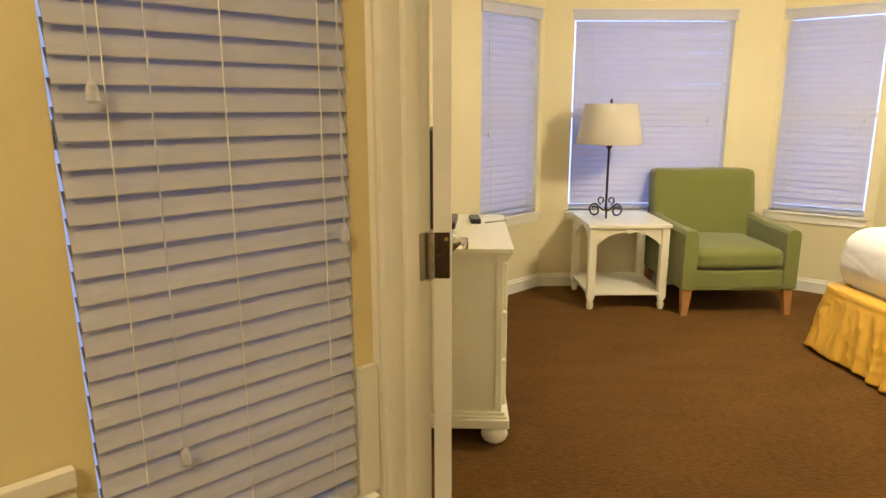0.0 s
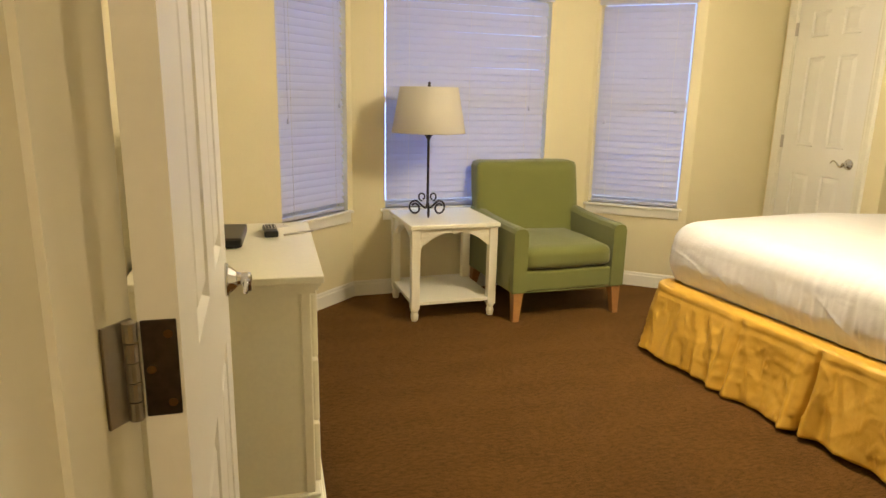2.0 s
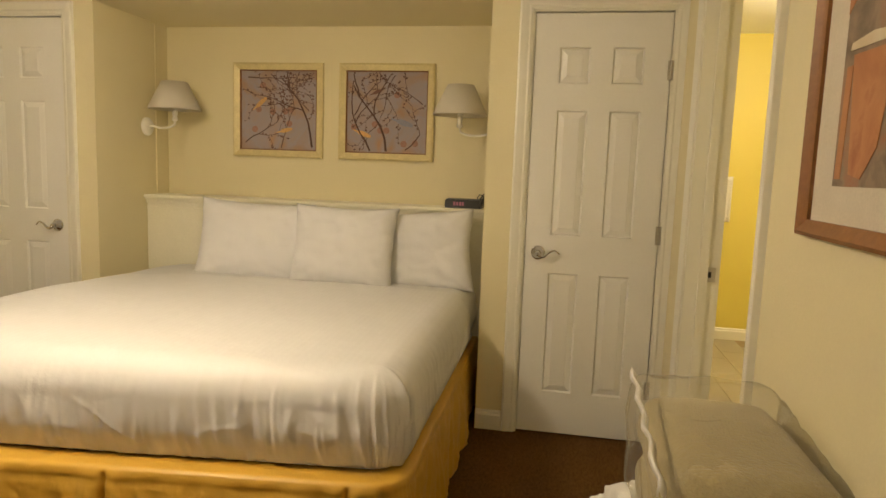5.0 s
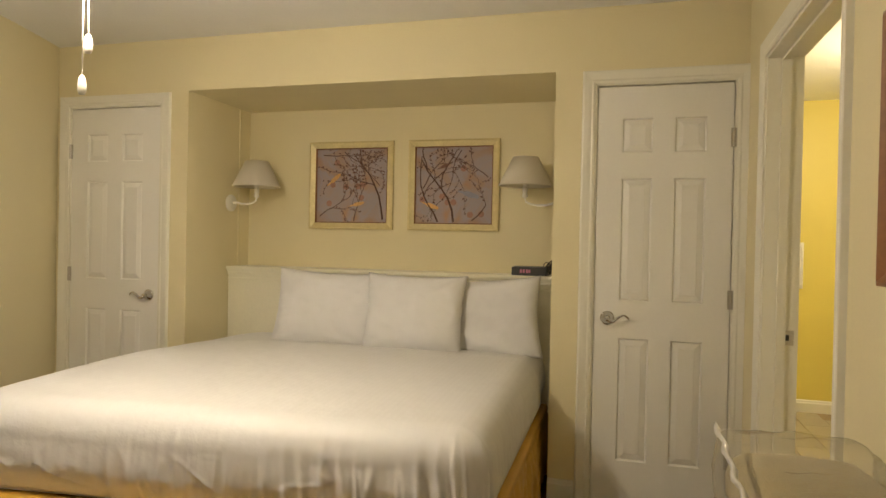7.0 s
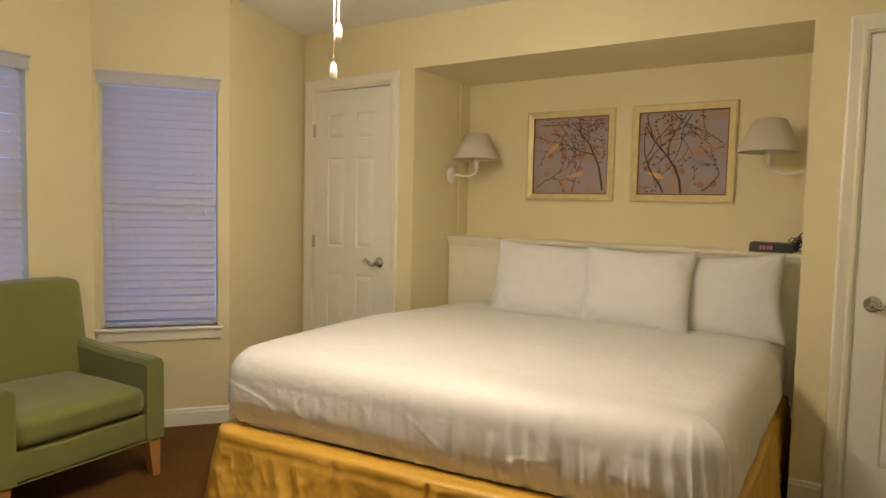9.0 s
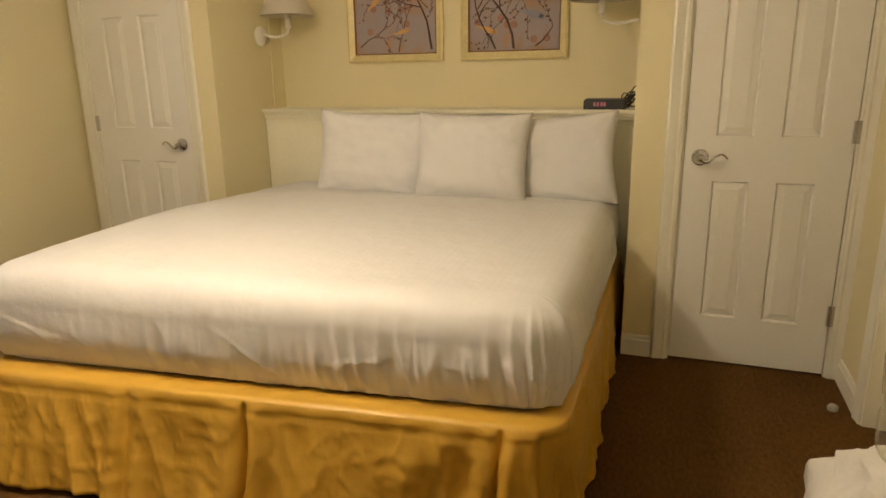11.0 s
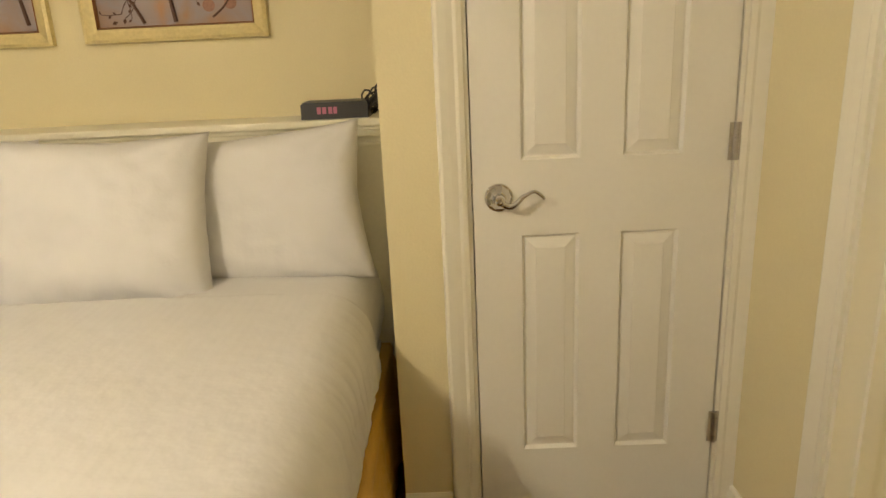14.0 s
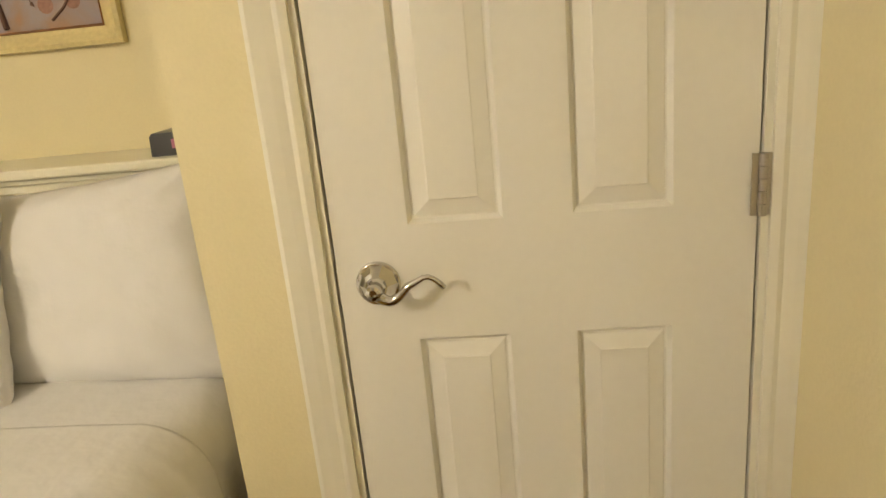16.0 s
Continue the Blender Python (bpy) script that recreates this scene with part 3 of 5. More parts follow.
def door_leaf(name, label, m, w=0.616, hinge_at=1, handle_z=0.905, faces=(-1,), levers=True, hinges=True):
    """A six-panel moulded door. Local x along the leaf, front at y = 0, hinges at x = 0 or x = w."""
    kx = [p * w / 0.61 for p in PX]
    th = 0.035
    door = thing(name, label, "door", m, kind="structure")
    bm = bmesh.new()

    def side(y, s):
        for i in range(5):
            for j in range(7):
                x0, x1, z0, z1 = kx[i], kx[i + 1], PZ[j], PZ[j + 1]
                a = [(x0, z0), (x1, z0), (x1, z1), (x0, z1)]
                if i in (1, 3) and j in (1, 3, 5):
                    g, d = 0.006, 0.011
                    b = [(x0 + g, z0 + g), (x1 - g, z0 + g), (x1 - g, z1 - g), (x0 + g, z1 - g)]
                    va = [bm.verts.new((px, y, pz)) for px, pz in a]
                    vb = [bm.verts.new((px, y + s * d, pz)) for px, pz in b]
                    for k in range(4):
                        bm.faces.new((va[k], va[(k + 1) % 4], vb[(k + 1) % 4], vb[k]))
                    bm.faces.new(vb)
                else:
                    bm.faces.new([bm.verts.new((px, y, pz)) for px, pz in a])
    side(0.0, 1), side(th, -1)
    h = PZ[-1]
    for q in (((0, 0, 0), (0, th, 0), (0, th, h), (0, 0, h)), ((w, 0, 0), (w, th, 0), (w, th, h), (w, 0, h)),
              ((0, 0, 0), (w, 0, 0), (w, th, 0), (0, th, 0)), ((0, 0, h), (w, 0, h), (w, th, h), (0, th, h))):
        bm.faces.new([bm.verts.new(c) for c in q])
    bmesh.ops.remove_doubles(bm, verts=bm.verts, dist=1e-4)
    part("leaf", bm, DOORWHITE, door)
    for f in faces:
        y, s = (0.0, 1) if f < 0 else (th, -1)
        for i in (1, 3):
            for j in (1, 3, 5):
                x0, x1, z0, z1 = kx[i] + 0.009, kx[i + 1] - 0.009, PZ[j] + 0.009, PZ[j + 1] - 0.009
                pb = bmesh.new()
                rings = []
                for g, d in ((0.0, 0.0109), (0.002, 0.0092), (0.024, 0.0025), (0.026, 0.0012)):
                    rings.append([pb.verts.new((px, y + s * d, pz)) for px, pz in ((x0 + g, z0 + g), (x1 - g, z0 + g), (x1 - g, z1 - g), (x0 + g, z1 - g))])
                for lo, hi in zip(rings, rings[1:]):
                    for k in range(4):
                        pb.faces.new((lo[k], lo[(k + 1) % 4], hi[(k + 1) % 4], hi[k]))
                pb.faces.new(rings[-1])
                part("panel", pb, DOORWHITE, door)
    if levers:
        hx, turn = (0.062, 1) if hinge_at else (w - 0.062, -1)
        for f in faces:
            lever_handle(door, hx, handle_z, turn, 0.0 if f < 0 else th, f)
        lp = bmesh.new()
        ex = 0.0 if hinge_at else w
        bm_box(lp, ex - 0.0025, ex + 0.0025, 0.002, 0.026, handle_z - 0.03, handle_z + 0.03)
        part("latch_plate", lp, STEEL, door)
    if hinges:
        hx = w + 0.002 if hinge_at else -0.002
        for z in (0.262, 1.016, 1.775):
            hb = bmesh.new()
            for k in range(5):
                bm_cyl(hb, (hx, -0.010, z - 0.044 + k * 0.0178), (hx, -0.010, z - 0.044 + k * 0.0178 + 0.0168), 0.0062, seg=12)
            for sgn in (-1, 1):
                bm_box(hb, min(hx, hx + sgn * 0.014), max(hx, hx + sgn * 0.014), -0.0085, -0.0052, z - 0.044, z + 0.044)
            part("hinge", hb, STEEL, door, "steel butt hinge")
    return door


door_leaf("door_1", "shut white six-panel closet door with a chrome lever", pose(X_EAST + 0.003, RD1 - 0.002, 0.012, 0, 0, -90))
door_leaf("door_2", "shut white six-panel closet door beside the bay window", pose(X_EAST + 0.003, LD1 - 0.002, 0.012, 0, 0, -90), w=0.646, hinge_at=0)
ENTRY = pose(0.292, 1.507, 0.012, 0, 0, 91.2)
ed = door_leaf("door_3", "white six-panel entry door standing wide open", ENTRY, w=0.80, hinge_at=0, faces=(-1, 1), hinges=False)
for z in (0.23, 1.03, 1.83):
    hb = bmesh.new()
    bm_box(hb, -0.0022, 0.0, 0.003, 0.033, z - 0.046, z + 0.046)
    soften(hb, 0.0008, 1)
    hp = part("hinge", hb, BRONZE, ed, "worn bronze butt hinge, darkened for its reflection")
    sc = bmesh.new()
    for yy, zz in ((0.010, 0.033), (0.026, 0.0), (0.010, -0.033)):
        bm_cyl(sc, (-0.0038, yy, z + zz), (-0.0015, yy, z + zz), 0.0042, seg=10)
    part("screw", sc, CHROME, hp)
    kb = bmesh.new()
    for k in range(5):
        bm_cyl(kb, (-0.004, 0.041, z - 0.046 + k * 0.0186), (-0.004, 0.041, z - 0.046 + k * 0.0186 + 0.0176), 0.0065, seg=12)
    part("knuckle", kb, STEEL, hp)
    jb = bmesh.new()
    bm_box(jb, S_H - 0.0205, S_H - 0.0182, 0.0, 0.032, z - 0.034, z + 0.058, ENT_M)
    soften(jb, 0.0008, 1)
    jl = part("hinge_leaf", jb, STEEL, ed, "worn steel hinge leaf on the jamb")
    jl.matrix_parent_inverse = ENTRY.inverted()
# strike plate of the bathroom doorway
sp = thing("strike_plate", "steel strike plate on the door jamb", "strike plate", pose(BD1 - 0.0185, 0.898, 0.915))
sb = bmesh.new()
for d in ((-0.002, 0, -0.024, 0.024, 0.012, 0.03), (-0.002, 0, -0.024, 0.024, -0.03, -0.012), (-0.002, 0, 0.008, 0.024, -0.012, 0.012), (-0.002, 0, -0.024, -0.008, -0.012, 0.012)):
    bm_box(sb, *d)
part("plate", sb, STEEL, sp)
# Black sheet in the plate's gap, in place of the latch hole's shade.
box_part("latch_hole_shade", (-0.0012, 0.0, -0.0078, 0.0078, -0.0118, 0.0118), DARK, sp, bevel=0)
# threshold strip and rubber door stop
th_ = bmesh.new()
bm_box(th_, BD0 + 0.02, BD1 - 0.02, 0.848, 0.872, 0.0, 0.006)
soften(th_, 0.002)
tagged(part("trim", th_, STEEL), "thin metal threshold strip at the bathroom tiles", "threshold", kind="structure")
ds = bmesh.new()
bm_lathe(ds, [(0.018, 0), (0.02, 0.004), (0.02, 0.014), (0.014, 0.022), (0.0, 0.024)], seg=16)
d_ = part("door_stop", ds, material("grey_rubber", (0.40, 0.37, 0.31), 0.5), smooth=True)
d_.location = (3.615, 1.065, 0)
tagged(d_, "small grey rubber door stop on the carpet", "door stop")

# ---- bed ----
BED = pose(2.455, 2.886, 0, 0, 0, 0.6)      # middle of the foot end; x towards the head
bed = thing("bed", "king bed with white linen and gold satin skirt", "bed", BED)
BL, BW = 1.905, 1.92
box_part("box_spring", (0.13, BL, -BW / 2 + 0.08, BW / 2 - 0.08, 0.19, 0.345), LINEN, bed, bevel=0.03)
box_part("mattress", (0.14, BL, -BW / 2 + 0.05, BW / 2 - 0.05, 0.37, 0.585), LINEN, bed, bevel=0.05)
lg = [(0.15, -0.8), (0.15, 0.8), (1.8, -0.8), (1.8, 0.8), (1.0, 0.0)]
for x, y in lg:
    bm = bmesh.new()
    bm_cyl(bm, (x, y, 0), (x, y, 0.19), 0.02)
    part("leg", bm, DARK, bed)


def drape(x0, x1, y0, y1, top, hang, r, nx, ny, crown=0.02, wrinkle=0.005, seed=0.0, tail=1.0):
    """A cloth that lies on a box and hangs over its sides; x1 end stays open against the headboard."""
    bm = bmesh.new()
    rows = []
    ext = hang + r * 0.57
    for i in range(nx + 1):
        u = (x0 - ext) + (x1 - x0 + ext) * i / nx
        row = []
        for j in range(ny + 1):
            v = (y0 - ext) + (y1 - y0 + 2 * ext) * j / ny
            qx, qy = max(u, x0 + r), min(max(v, y0 + r), y1 - r)
            dx, dy = u - qx, v - qy
            d = max(abs(dx), abs(dy))
            n1 = noise.noise(Vector((u * 2.1 + seed, v * 2.1, 0.3)))
            n2 = noise.noise(Vector((u * 6.0 + seed, v * 9.0, 1.7)))
            cx, cy = (qx - (x0 + x1) / 2) / (x1 - x0), (qy - (y0 + y1) / 2) / (y1 - y0)
            z = top + crown * (1 - (2 * cy) ** 4) * (1 - 2 * max(0, -cx)) + wrinkle * n1 + 0.35 * wrinkle * n2 + 0.022 * max(0.0, min(1.0, 5 * cy - 0.9)) * (1 - (2 * cx) ** 2)
            if d > 1e-6:
                ex, ey = dx / math.hypot(dx, dy), dy / math.hypot(dx, dy)
                ang = min(d / r, math.pi / 2)
                over = max(0.0, d - r * math.pi / 2)
                side = (qy + ey * 0.2) * 1.0 if abs(ex) > 0.7 else (qx + ex * 0.2)
                k = min(1.0, (over + 0.25 * d) / 0.14)
                south = min(1.0, max(0.0, 0.55 - side)) if abs(ex) > 0.7 else 0.5
                fold = noise.noise(Vector((side * 11 + seed, 0.4 + 0.6 * over, 2.2))) * 0.003 + noise.noise(Vector((side * 3, over * 3.0 + seed, 4.4))) * 0.004
                fold += south * 0.017 * (0.4 - abs(noise.noise(Vector((side * 16 + over * 2 + seed, over * 2.0, 3.9)))) * 2.2) + south * 0.008 * (0.4 - abs(noise.noise(Vector((side * 34 + seed, over * 4.0 + side * 4, 1.9)))) * 2.2)
                fold += 0.003 * (1 - 2 * abs(noise.noise(Vector((side * 17 + seed, over * 2.5, 6.1))))) * (0.5 + 0.5 * noise.noise(Vector((side * 1.3, 1.0, seed))))
                diag = noise.noise(Vector((side * 9 + over * 16, over * 7 - side * 3, 7.7 + seed))) * 0.003 + max(0.0, 0.12 - abs(noise.noise(Vector((side * 4 + over * 9, over * 6 - side * 1.5, 1.7 + seed))))) * 0.045 * (0.5 + 0.5 * south)
                # the sides tuck back under towards the hem
                bulge = 0.006 * math.sin(min(1.0, over / 0.16) * math.pi) - 0.06 * max(0.0, over / 0.17 - 0.55) ** 1.5
                out_ = r * math.sin(ang) + k * (fold + diag) * (1.0 - 0.6 * max(0.0, min(1.0, over / 0.15 - 0.5))) + bulge
                if ex < -0.05 and ey < -0.05:
                    # the folded ear at the south corner of the foot
                    phi = math.atan2(-ey, -ex)
                    out_ += (0.014 * math.exp(-((phi - 1.02) / 0.13) ** 2) - 0.012 * math.exp(-((phi - 1.30) / 0.12) ** 2)) * min(1.0, d / r)
                z -= r * (1 - math.cos(ang)) + over * tail
                row.append(bm.verts.new((qx + ex * out_, qy + ey * out_, z)))
            else:
                row.append(bm.verts.new((qx, qy, z)))
        rows.append(row)
    for a, b in zip(rows, rows[1:]):
        for j in range(ny):
            bm.faces.new((a[j], a[j + 1], b[j + 1], b[j]))
    return bm


def skew(bm):
    """The foot end stands a little askew."""
    for v in bm.verts:
        v.co.x -= 0.095 * (v.co.y / 0.95) * max(0.0, 1 - max(v.co.x, 0.0) / BL)
    return bm


LIN2 = LINEN.copy()
LIN2.name = "striped_sateen_linen"
_n, _l = LIN2.node_tree.nodes, LIN2.node_tree.links
_co = _n.new("ShaderNodeTexCoord")
_w = _n.new("ShaderNodeTexWave")
_w.wave_type, _w.bands_direction = "BANDS", "Y"
_w.inputs["Scale"].default_value = 12.5
_l.new(_co.outputs["Object"], _w.inputs["Vector"])
_mr = _n.new("ShaderNodeMapRange")
_mr.inputs["From Min"].default_value, _mr.inputs["From Max"].default_value = 0.35, 0.65
_mr.inputs["To Min"].default_value, _mr.inputs["To Max"].default_value = 0.50, 0.62
_n["Principled BSDF"].inputs["Specular IOR Level"].default_value = 0.85
_l.new(_w.outputs["Fac"], _mr.inputs["Value"])
_l.new(_mr.outputs[0], _n["Principled BSDF"].inputs["Roughness"])
cov = part("bedspread", skew(drape(0.018, 1.45, -BW / 2 - 0.005, BW / 2 + 0.032, 0.680, 0.186, 0.125, 240, 400)), LIN2, bed, "white striped sateen cover, tucked at the foot", smooth=True)
sol = cov.modifiers.new("thick", "SOLIDIFY")
sol.thickness, sol.offset = 0.012, -1
sh = part("sheet", skew(drape(0.85, BL - 0.02, -BW / 2 + 0.012, BW / 2 - 0.012, 0.668, 0.17, 0.095, 60, 120, crown=0.012, seed=3.0)), LINEN, bed, "white fitted sheet by the pillows", smooth=True)


PLEATS = ((0.62, 0.060, 0.014, 0.0), (0.33, 0.055, 0.030, 0.012), (-0.06, 0.050, 0.026, 0.050), (-0.36, 0.075, 0.016, 0.0), (-0.60, 0.070, 0.020, 0.0), (-0.80, 0.050, 0.038, 0.050))


def skirt_sheet(path, normals, z0, z1, seed):
    """A satin valance: a flat band on the box spring, a stitched seam, then a flaring drop with box pleats and creases."""
    bm = bmesh.new()
    prev = None
    nz = 30
    for (x, y), (nx_, ny_) in zip(path, normals):
        foot = abs(nx_)
        at = y * foot + x * (1 - foot)
        pucker = noise.noise(Vector((at * 21, 1.0, seed + ny_)))
        row = [(-0.11, z1 + 0.003), (-0.055, z1 + 0.003 + 0.004 * pucker), (-0.028, z1 + 0.003 - 0.005 * pucker), (-0.004, z1 + 0.001 + 0.003 * pucker), (0.0, z1 - 0.006)]
        flare = foot * (0.052 + 0.03 * y) + (1 - foot) * 0.030
        hem = z0 + 0.006 + 0.016 * noise.noise(Vector((at * 2.2, 8.8, seed + ny_))) + 0.006 * noise.noise(Vector((at * 7.0, 2.8, seed)))
        for k in range(1, nz + 1):
            f = k / nz
            g = 0.22 + 0.78 * f
            o = flare * f ** 1.1 + 0.002
            o -= 0.006 * math.exp(-((f - 0.09) / 0.022) ** 2) * (1 + 0.5 * pucker)
            o += 0.034 * f * noise.noise(Vector((at * 3.1 + seed, f * 0.35, ny_ + seed))) + 0.026 * f * f * noise.noise(Vector((at * 7.3 + seed, f * 0.5, ny_ + 3.0)))
            lean = at + 0.05 * (f - 0.3) * noise.noise(Vector((at * 1.7, 4.0, seed)))
            if foot > 0.9:
                for c, w, rise, cut in PLEATS:
                    d = abs(lean - c) / w
                    if d < 3:
                        o += g * (rise * math.exp(-((d - 0.8) / 0.55) ** 2) - cut * math.exp(-(d / 0.16) ** 2))
            # a fan of folds that runs down to the south corner
            if foot > 0.2 and y < -0.35:
                fan = math.atan2(0.16 + f * 0.36, y + 0.82)
                o += 0.014 * math.sin(fan * 9.0) * min(1.0, f * 3) * min(1.0, (-0.35 - y) / 0.25)
            n1 = noise.noise(Vector((at * 10 + f * 1.2, f * 1.1 - at * 1.0, seed + 9 + ny_)))
            n2 = noise.noise(Vector((at * 7 - f * 3.0, f * 4.0 + at * 2.5, seed + 4 + ny_)))
            n3 = noise.noise(Vector((at * 13 + f * 5.0, f * 7.0 - at * 5.0, seed + 6 + ny_)))
            o += 0.013 * min(1.0, f * 3) * (0.35 - 1.7 * abs(n1)) + 0.050 * min(1.0, f * 4) * max(0.0, 0.10 - abs(n2)) + 0.028 * min(1.0, f * 5) * max(0.0, 0.09 - abs(n3))
            row.append((max(o, -0.02), z1 - 0.006 + (hem - z1 + 0.006) * f))
        vs = [bm.verts.new((x + nx_ * o, y + ny_ * o, z)) for o, z in row]
        if prev:
            for k in range(len(vs) - 1):
                bm.faces.new((prev[k], prev[k + 1], vs[k + 1], vs[k]))
        prev = vs
    return bm


def straight(a, b, n):
    return [(a[0] + (b[0] - a[0]) * i / (n - 1), a[1] + (b[1] - a[1]) * i / (n - 1)) for i in range(n)]


hw_ = BW / 2 + 0.012
CR = 0.12                                   # radius of the cloth round the corners
ring, face = [], []
for p in straight((1.95, hw_), (-0.055 + CR, hw_), 110):
    ring.append(p), face.append((0, 1))
for k in range(1, 30):
    a = math.pi / 2 + k / 30 * math.pi / 2
    ring.append((-0.055 + CR + CR * math.cos(a), hw_ - CR + CR * math.sin(a))), face.append((math.cos(a), math.sin(a)))
for p in straight((-0.055, hw_ - CR), (-0.055, CR - hw_), 380):
    ring.append(p), face.append((-1, 0))
for k in range(1, 30):
    a = math.pi + k / 30 * math.pi / 2
    ring.append((-0.055 + CR + CR * math.cos(a), CR - hw_ + CR * math.sin(a))), face.append((math.cos(a), math.sin(a)))
for p in straight((-0.055 + CR, -hw_), (1.95, -hw_), 110):
    ring.append(p), face.append((0, -1))
sk = part("bed_skirt", skew(skirt_sheet(ring, face, 0.016, 0.362, 2.0)), GOLD, bed, "gold satin bed skirt with pleats", smooth=True)
so = sk.modifiers.new("thick", "SOLIDIFY")
so.thickness = 0.003
pad = bmesh.new()
PADR = 0.11
padline = [(BL - 0.05, -BW / 2 + 0.02), (BL - 0.05, BW / 2 - 0.02)]
padline += [(0.052 + PADR - PADR * math.sin(q), BW / 2 - 0.02 - PADR + PADR * math.cos(q)) for q in [math.pi / 2 * k / 8 for k in range(9)]]
padline += [(0.052 + PADR - PADR * math.cos(q), -BW / 2 + 0.02 + PADR - PADR * math.sin(q)) for q in [math.pi / 2 * k / 8 for k in range(9)]]
bm_extrude(pad, padline, 0.018, Matrix.Translation((0, 0, 0.385)) @ Matrix.Rotation(radians(-90), 4, "X") @ Matrix.Diagonal((1, 1, -1, 1)))
soften(pad, 0.006)
part("mattress_pad", skew(pad), LINEN, bed, "white pad edge under the cover")


def pillow(m, w, h, t, seed):
    """A stuffed pillow: thick middle, thin seamed rim, pointed corners, wrinkles."""
    bm = bmesh.new()
    n = 44
    grids = []
    for sgn in (1, -1):
        rows = []
        for i in range(n + 1):
            row = []
            for j in range(n + 1):
                u, v = 2 * i / n - 1, 2 * j / n - 1
                pull = 1 - 0.075 * (1 - v * v) * abs(u) ** 3 + 0.012 * noise.noise(Vector((v * 4, u, seed))) * abs(u) ** 6
                pull2 = 1 - 0.085 * (1 - u * u) * abs(v) ** 3 + 0.012 * noise.noise(Vector((u * 4, v, seed + 3))) * abs(v) ** 6
                k = max(0.0, (1 - u ** 4) * (1 - v ** 4)) ** 0.55
                wr = noise.noise(Vector((u * 2.2 + seed, v * 2.2, seed))) * 0.012 + noise.noise(Vector((u * 7 + seed, v * 3.5, 2.0))) * 0.006 * (abs(u) ** 2 + abs(v) ** 2)
                ca, cr = math.atan2(1 - abs(v), 1 - abs(u) + 1e-6), math.hypot(1 - abs(u), 1 - abs(v))
                wr += 0.014 * math.sin(ca * 11 + seed * 2 + (u > 0) * 2.1 + (v > 0) * 1.3) * math.exp(-cr * 3.2) * min(1.0, cr * 5)
                wr += 0.012 * (0.35 - 1.6 * abs(noise.noise(Vector((v * 6 + seed, u * 1.6, 4.0))))) * abs(u) ** 4 * (1 - v * v)
                edge = (i in (0, n)) or (j in (0, n))
                d = 0.0 if edge else sgn * (t / 2 * k + wr * k) + 0.006 * noise.noise(Vector((u * 5, v * 5, seed + 5)))
                row.append(bm.verts.new((u * w / 2 * pull, d, v * h / 2 * pull2)))
            rows.append(row)
        for a, b in zip(rows, rows[1:]):
            for j in range(n):
                bm.faces.new((a[j], a[j + 1], b[j + 1], b[j]))
    bmesh.ops.remove_doubles(bm, verts=bm.verts, dist=1e-5)
    ob = part("pillow", bm, LINEN, None, smooth=True)
    ob.matrix_world = m
    return tagged(ob, "plump white cotton pillow leaning on the headboard", "pillow", group="bed pillows")


# local x across the bed, local y through the pillow
pillow(pose(4.13, 3.20, 0.866, -14, 2, -84), 0.66, 0.465, 0.17, 1.3)
pillow(pose(4.08, 2.655, 0.860, -15, 0.5, -88), 0.585, 0.475, 0.18, 4.1)
pillow(pose(4.205, 2.283, 0.850, -10, -4.5, -93), 0.66, 0.455, 0.15, 7.7)

# ---- headboard with its shelf ----
hb_ = thing("headboard", "cream painted headboard with a narrow shelf along its top", "headboard")
box_part("panel", (4.345, 4.575, ALC_R + 0.004, ALC_L - 0.004, 0.0, 1.055), FURN, hb_, bevel=0.003)
box_part("rail", (4.333, 4.345, ALC_R + 0.004, ALC_L - 0.004, 1.035, 1.055), FURN, hb_, bevel=0.004)
box_part("moulding", (4.338, 4.345, ALC_R + 0.004, ALC_L - 0.004, 1.005, 1.016), FURN, hb_, bevel=0.002)
box_part("shelf", (4.312, 4.577, ALC_R + 0.004, ALC_L - 0.004, 1.068, 1.090), FURN, hb_, bevel=0.005)
box_part("cove", (4.325, 4.345, ALC_R + 0.004, ALC_L - 0.004, 1.055, 1.068), FURN, hb_, bevel=0.004)

# clock radio and its cord on the shelf
ck = thing("clock_radio", "black digital clock radio on the headboard shelf", "clock", pose(4.40, 2.055, 1.090, 0, 0, -90))
bm = bmesh.new()
bm_extrude(bm, [(-0.10, 0.0), (0.10, 0.0), (0.10, 0.045), (0.094, 0.052), (-0.094, 0.052), (-0.10, 0.045)], 0.10, pose(0, -0.05, 0))
for v in bm.verts:
    if v.co.y < 0:
        v.co.z *= 0.94
        v.co.y += 0.10 * v.co.z
soften(bm, 0.004)
part("case", bm, DARK, ck)
DISPLAY = material("unlit_display", (0.24, 0.15, 0.17), 0.15, vary=0.05, bump=0)
DIGIT = glowing("faint_red_digits", (0.40, 0.12, 0.19), 0.05)
dm = pose(0, -0.0475, 0, 84.5, 0, 0)
box_part("display", (-0.088, 0.012, 0.010, 0.042, 0.0, 0.002), DISPLAY, ck, m=dm)


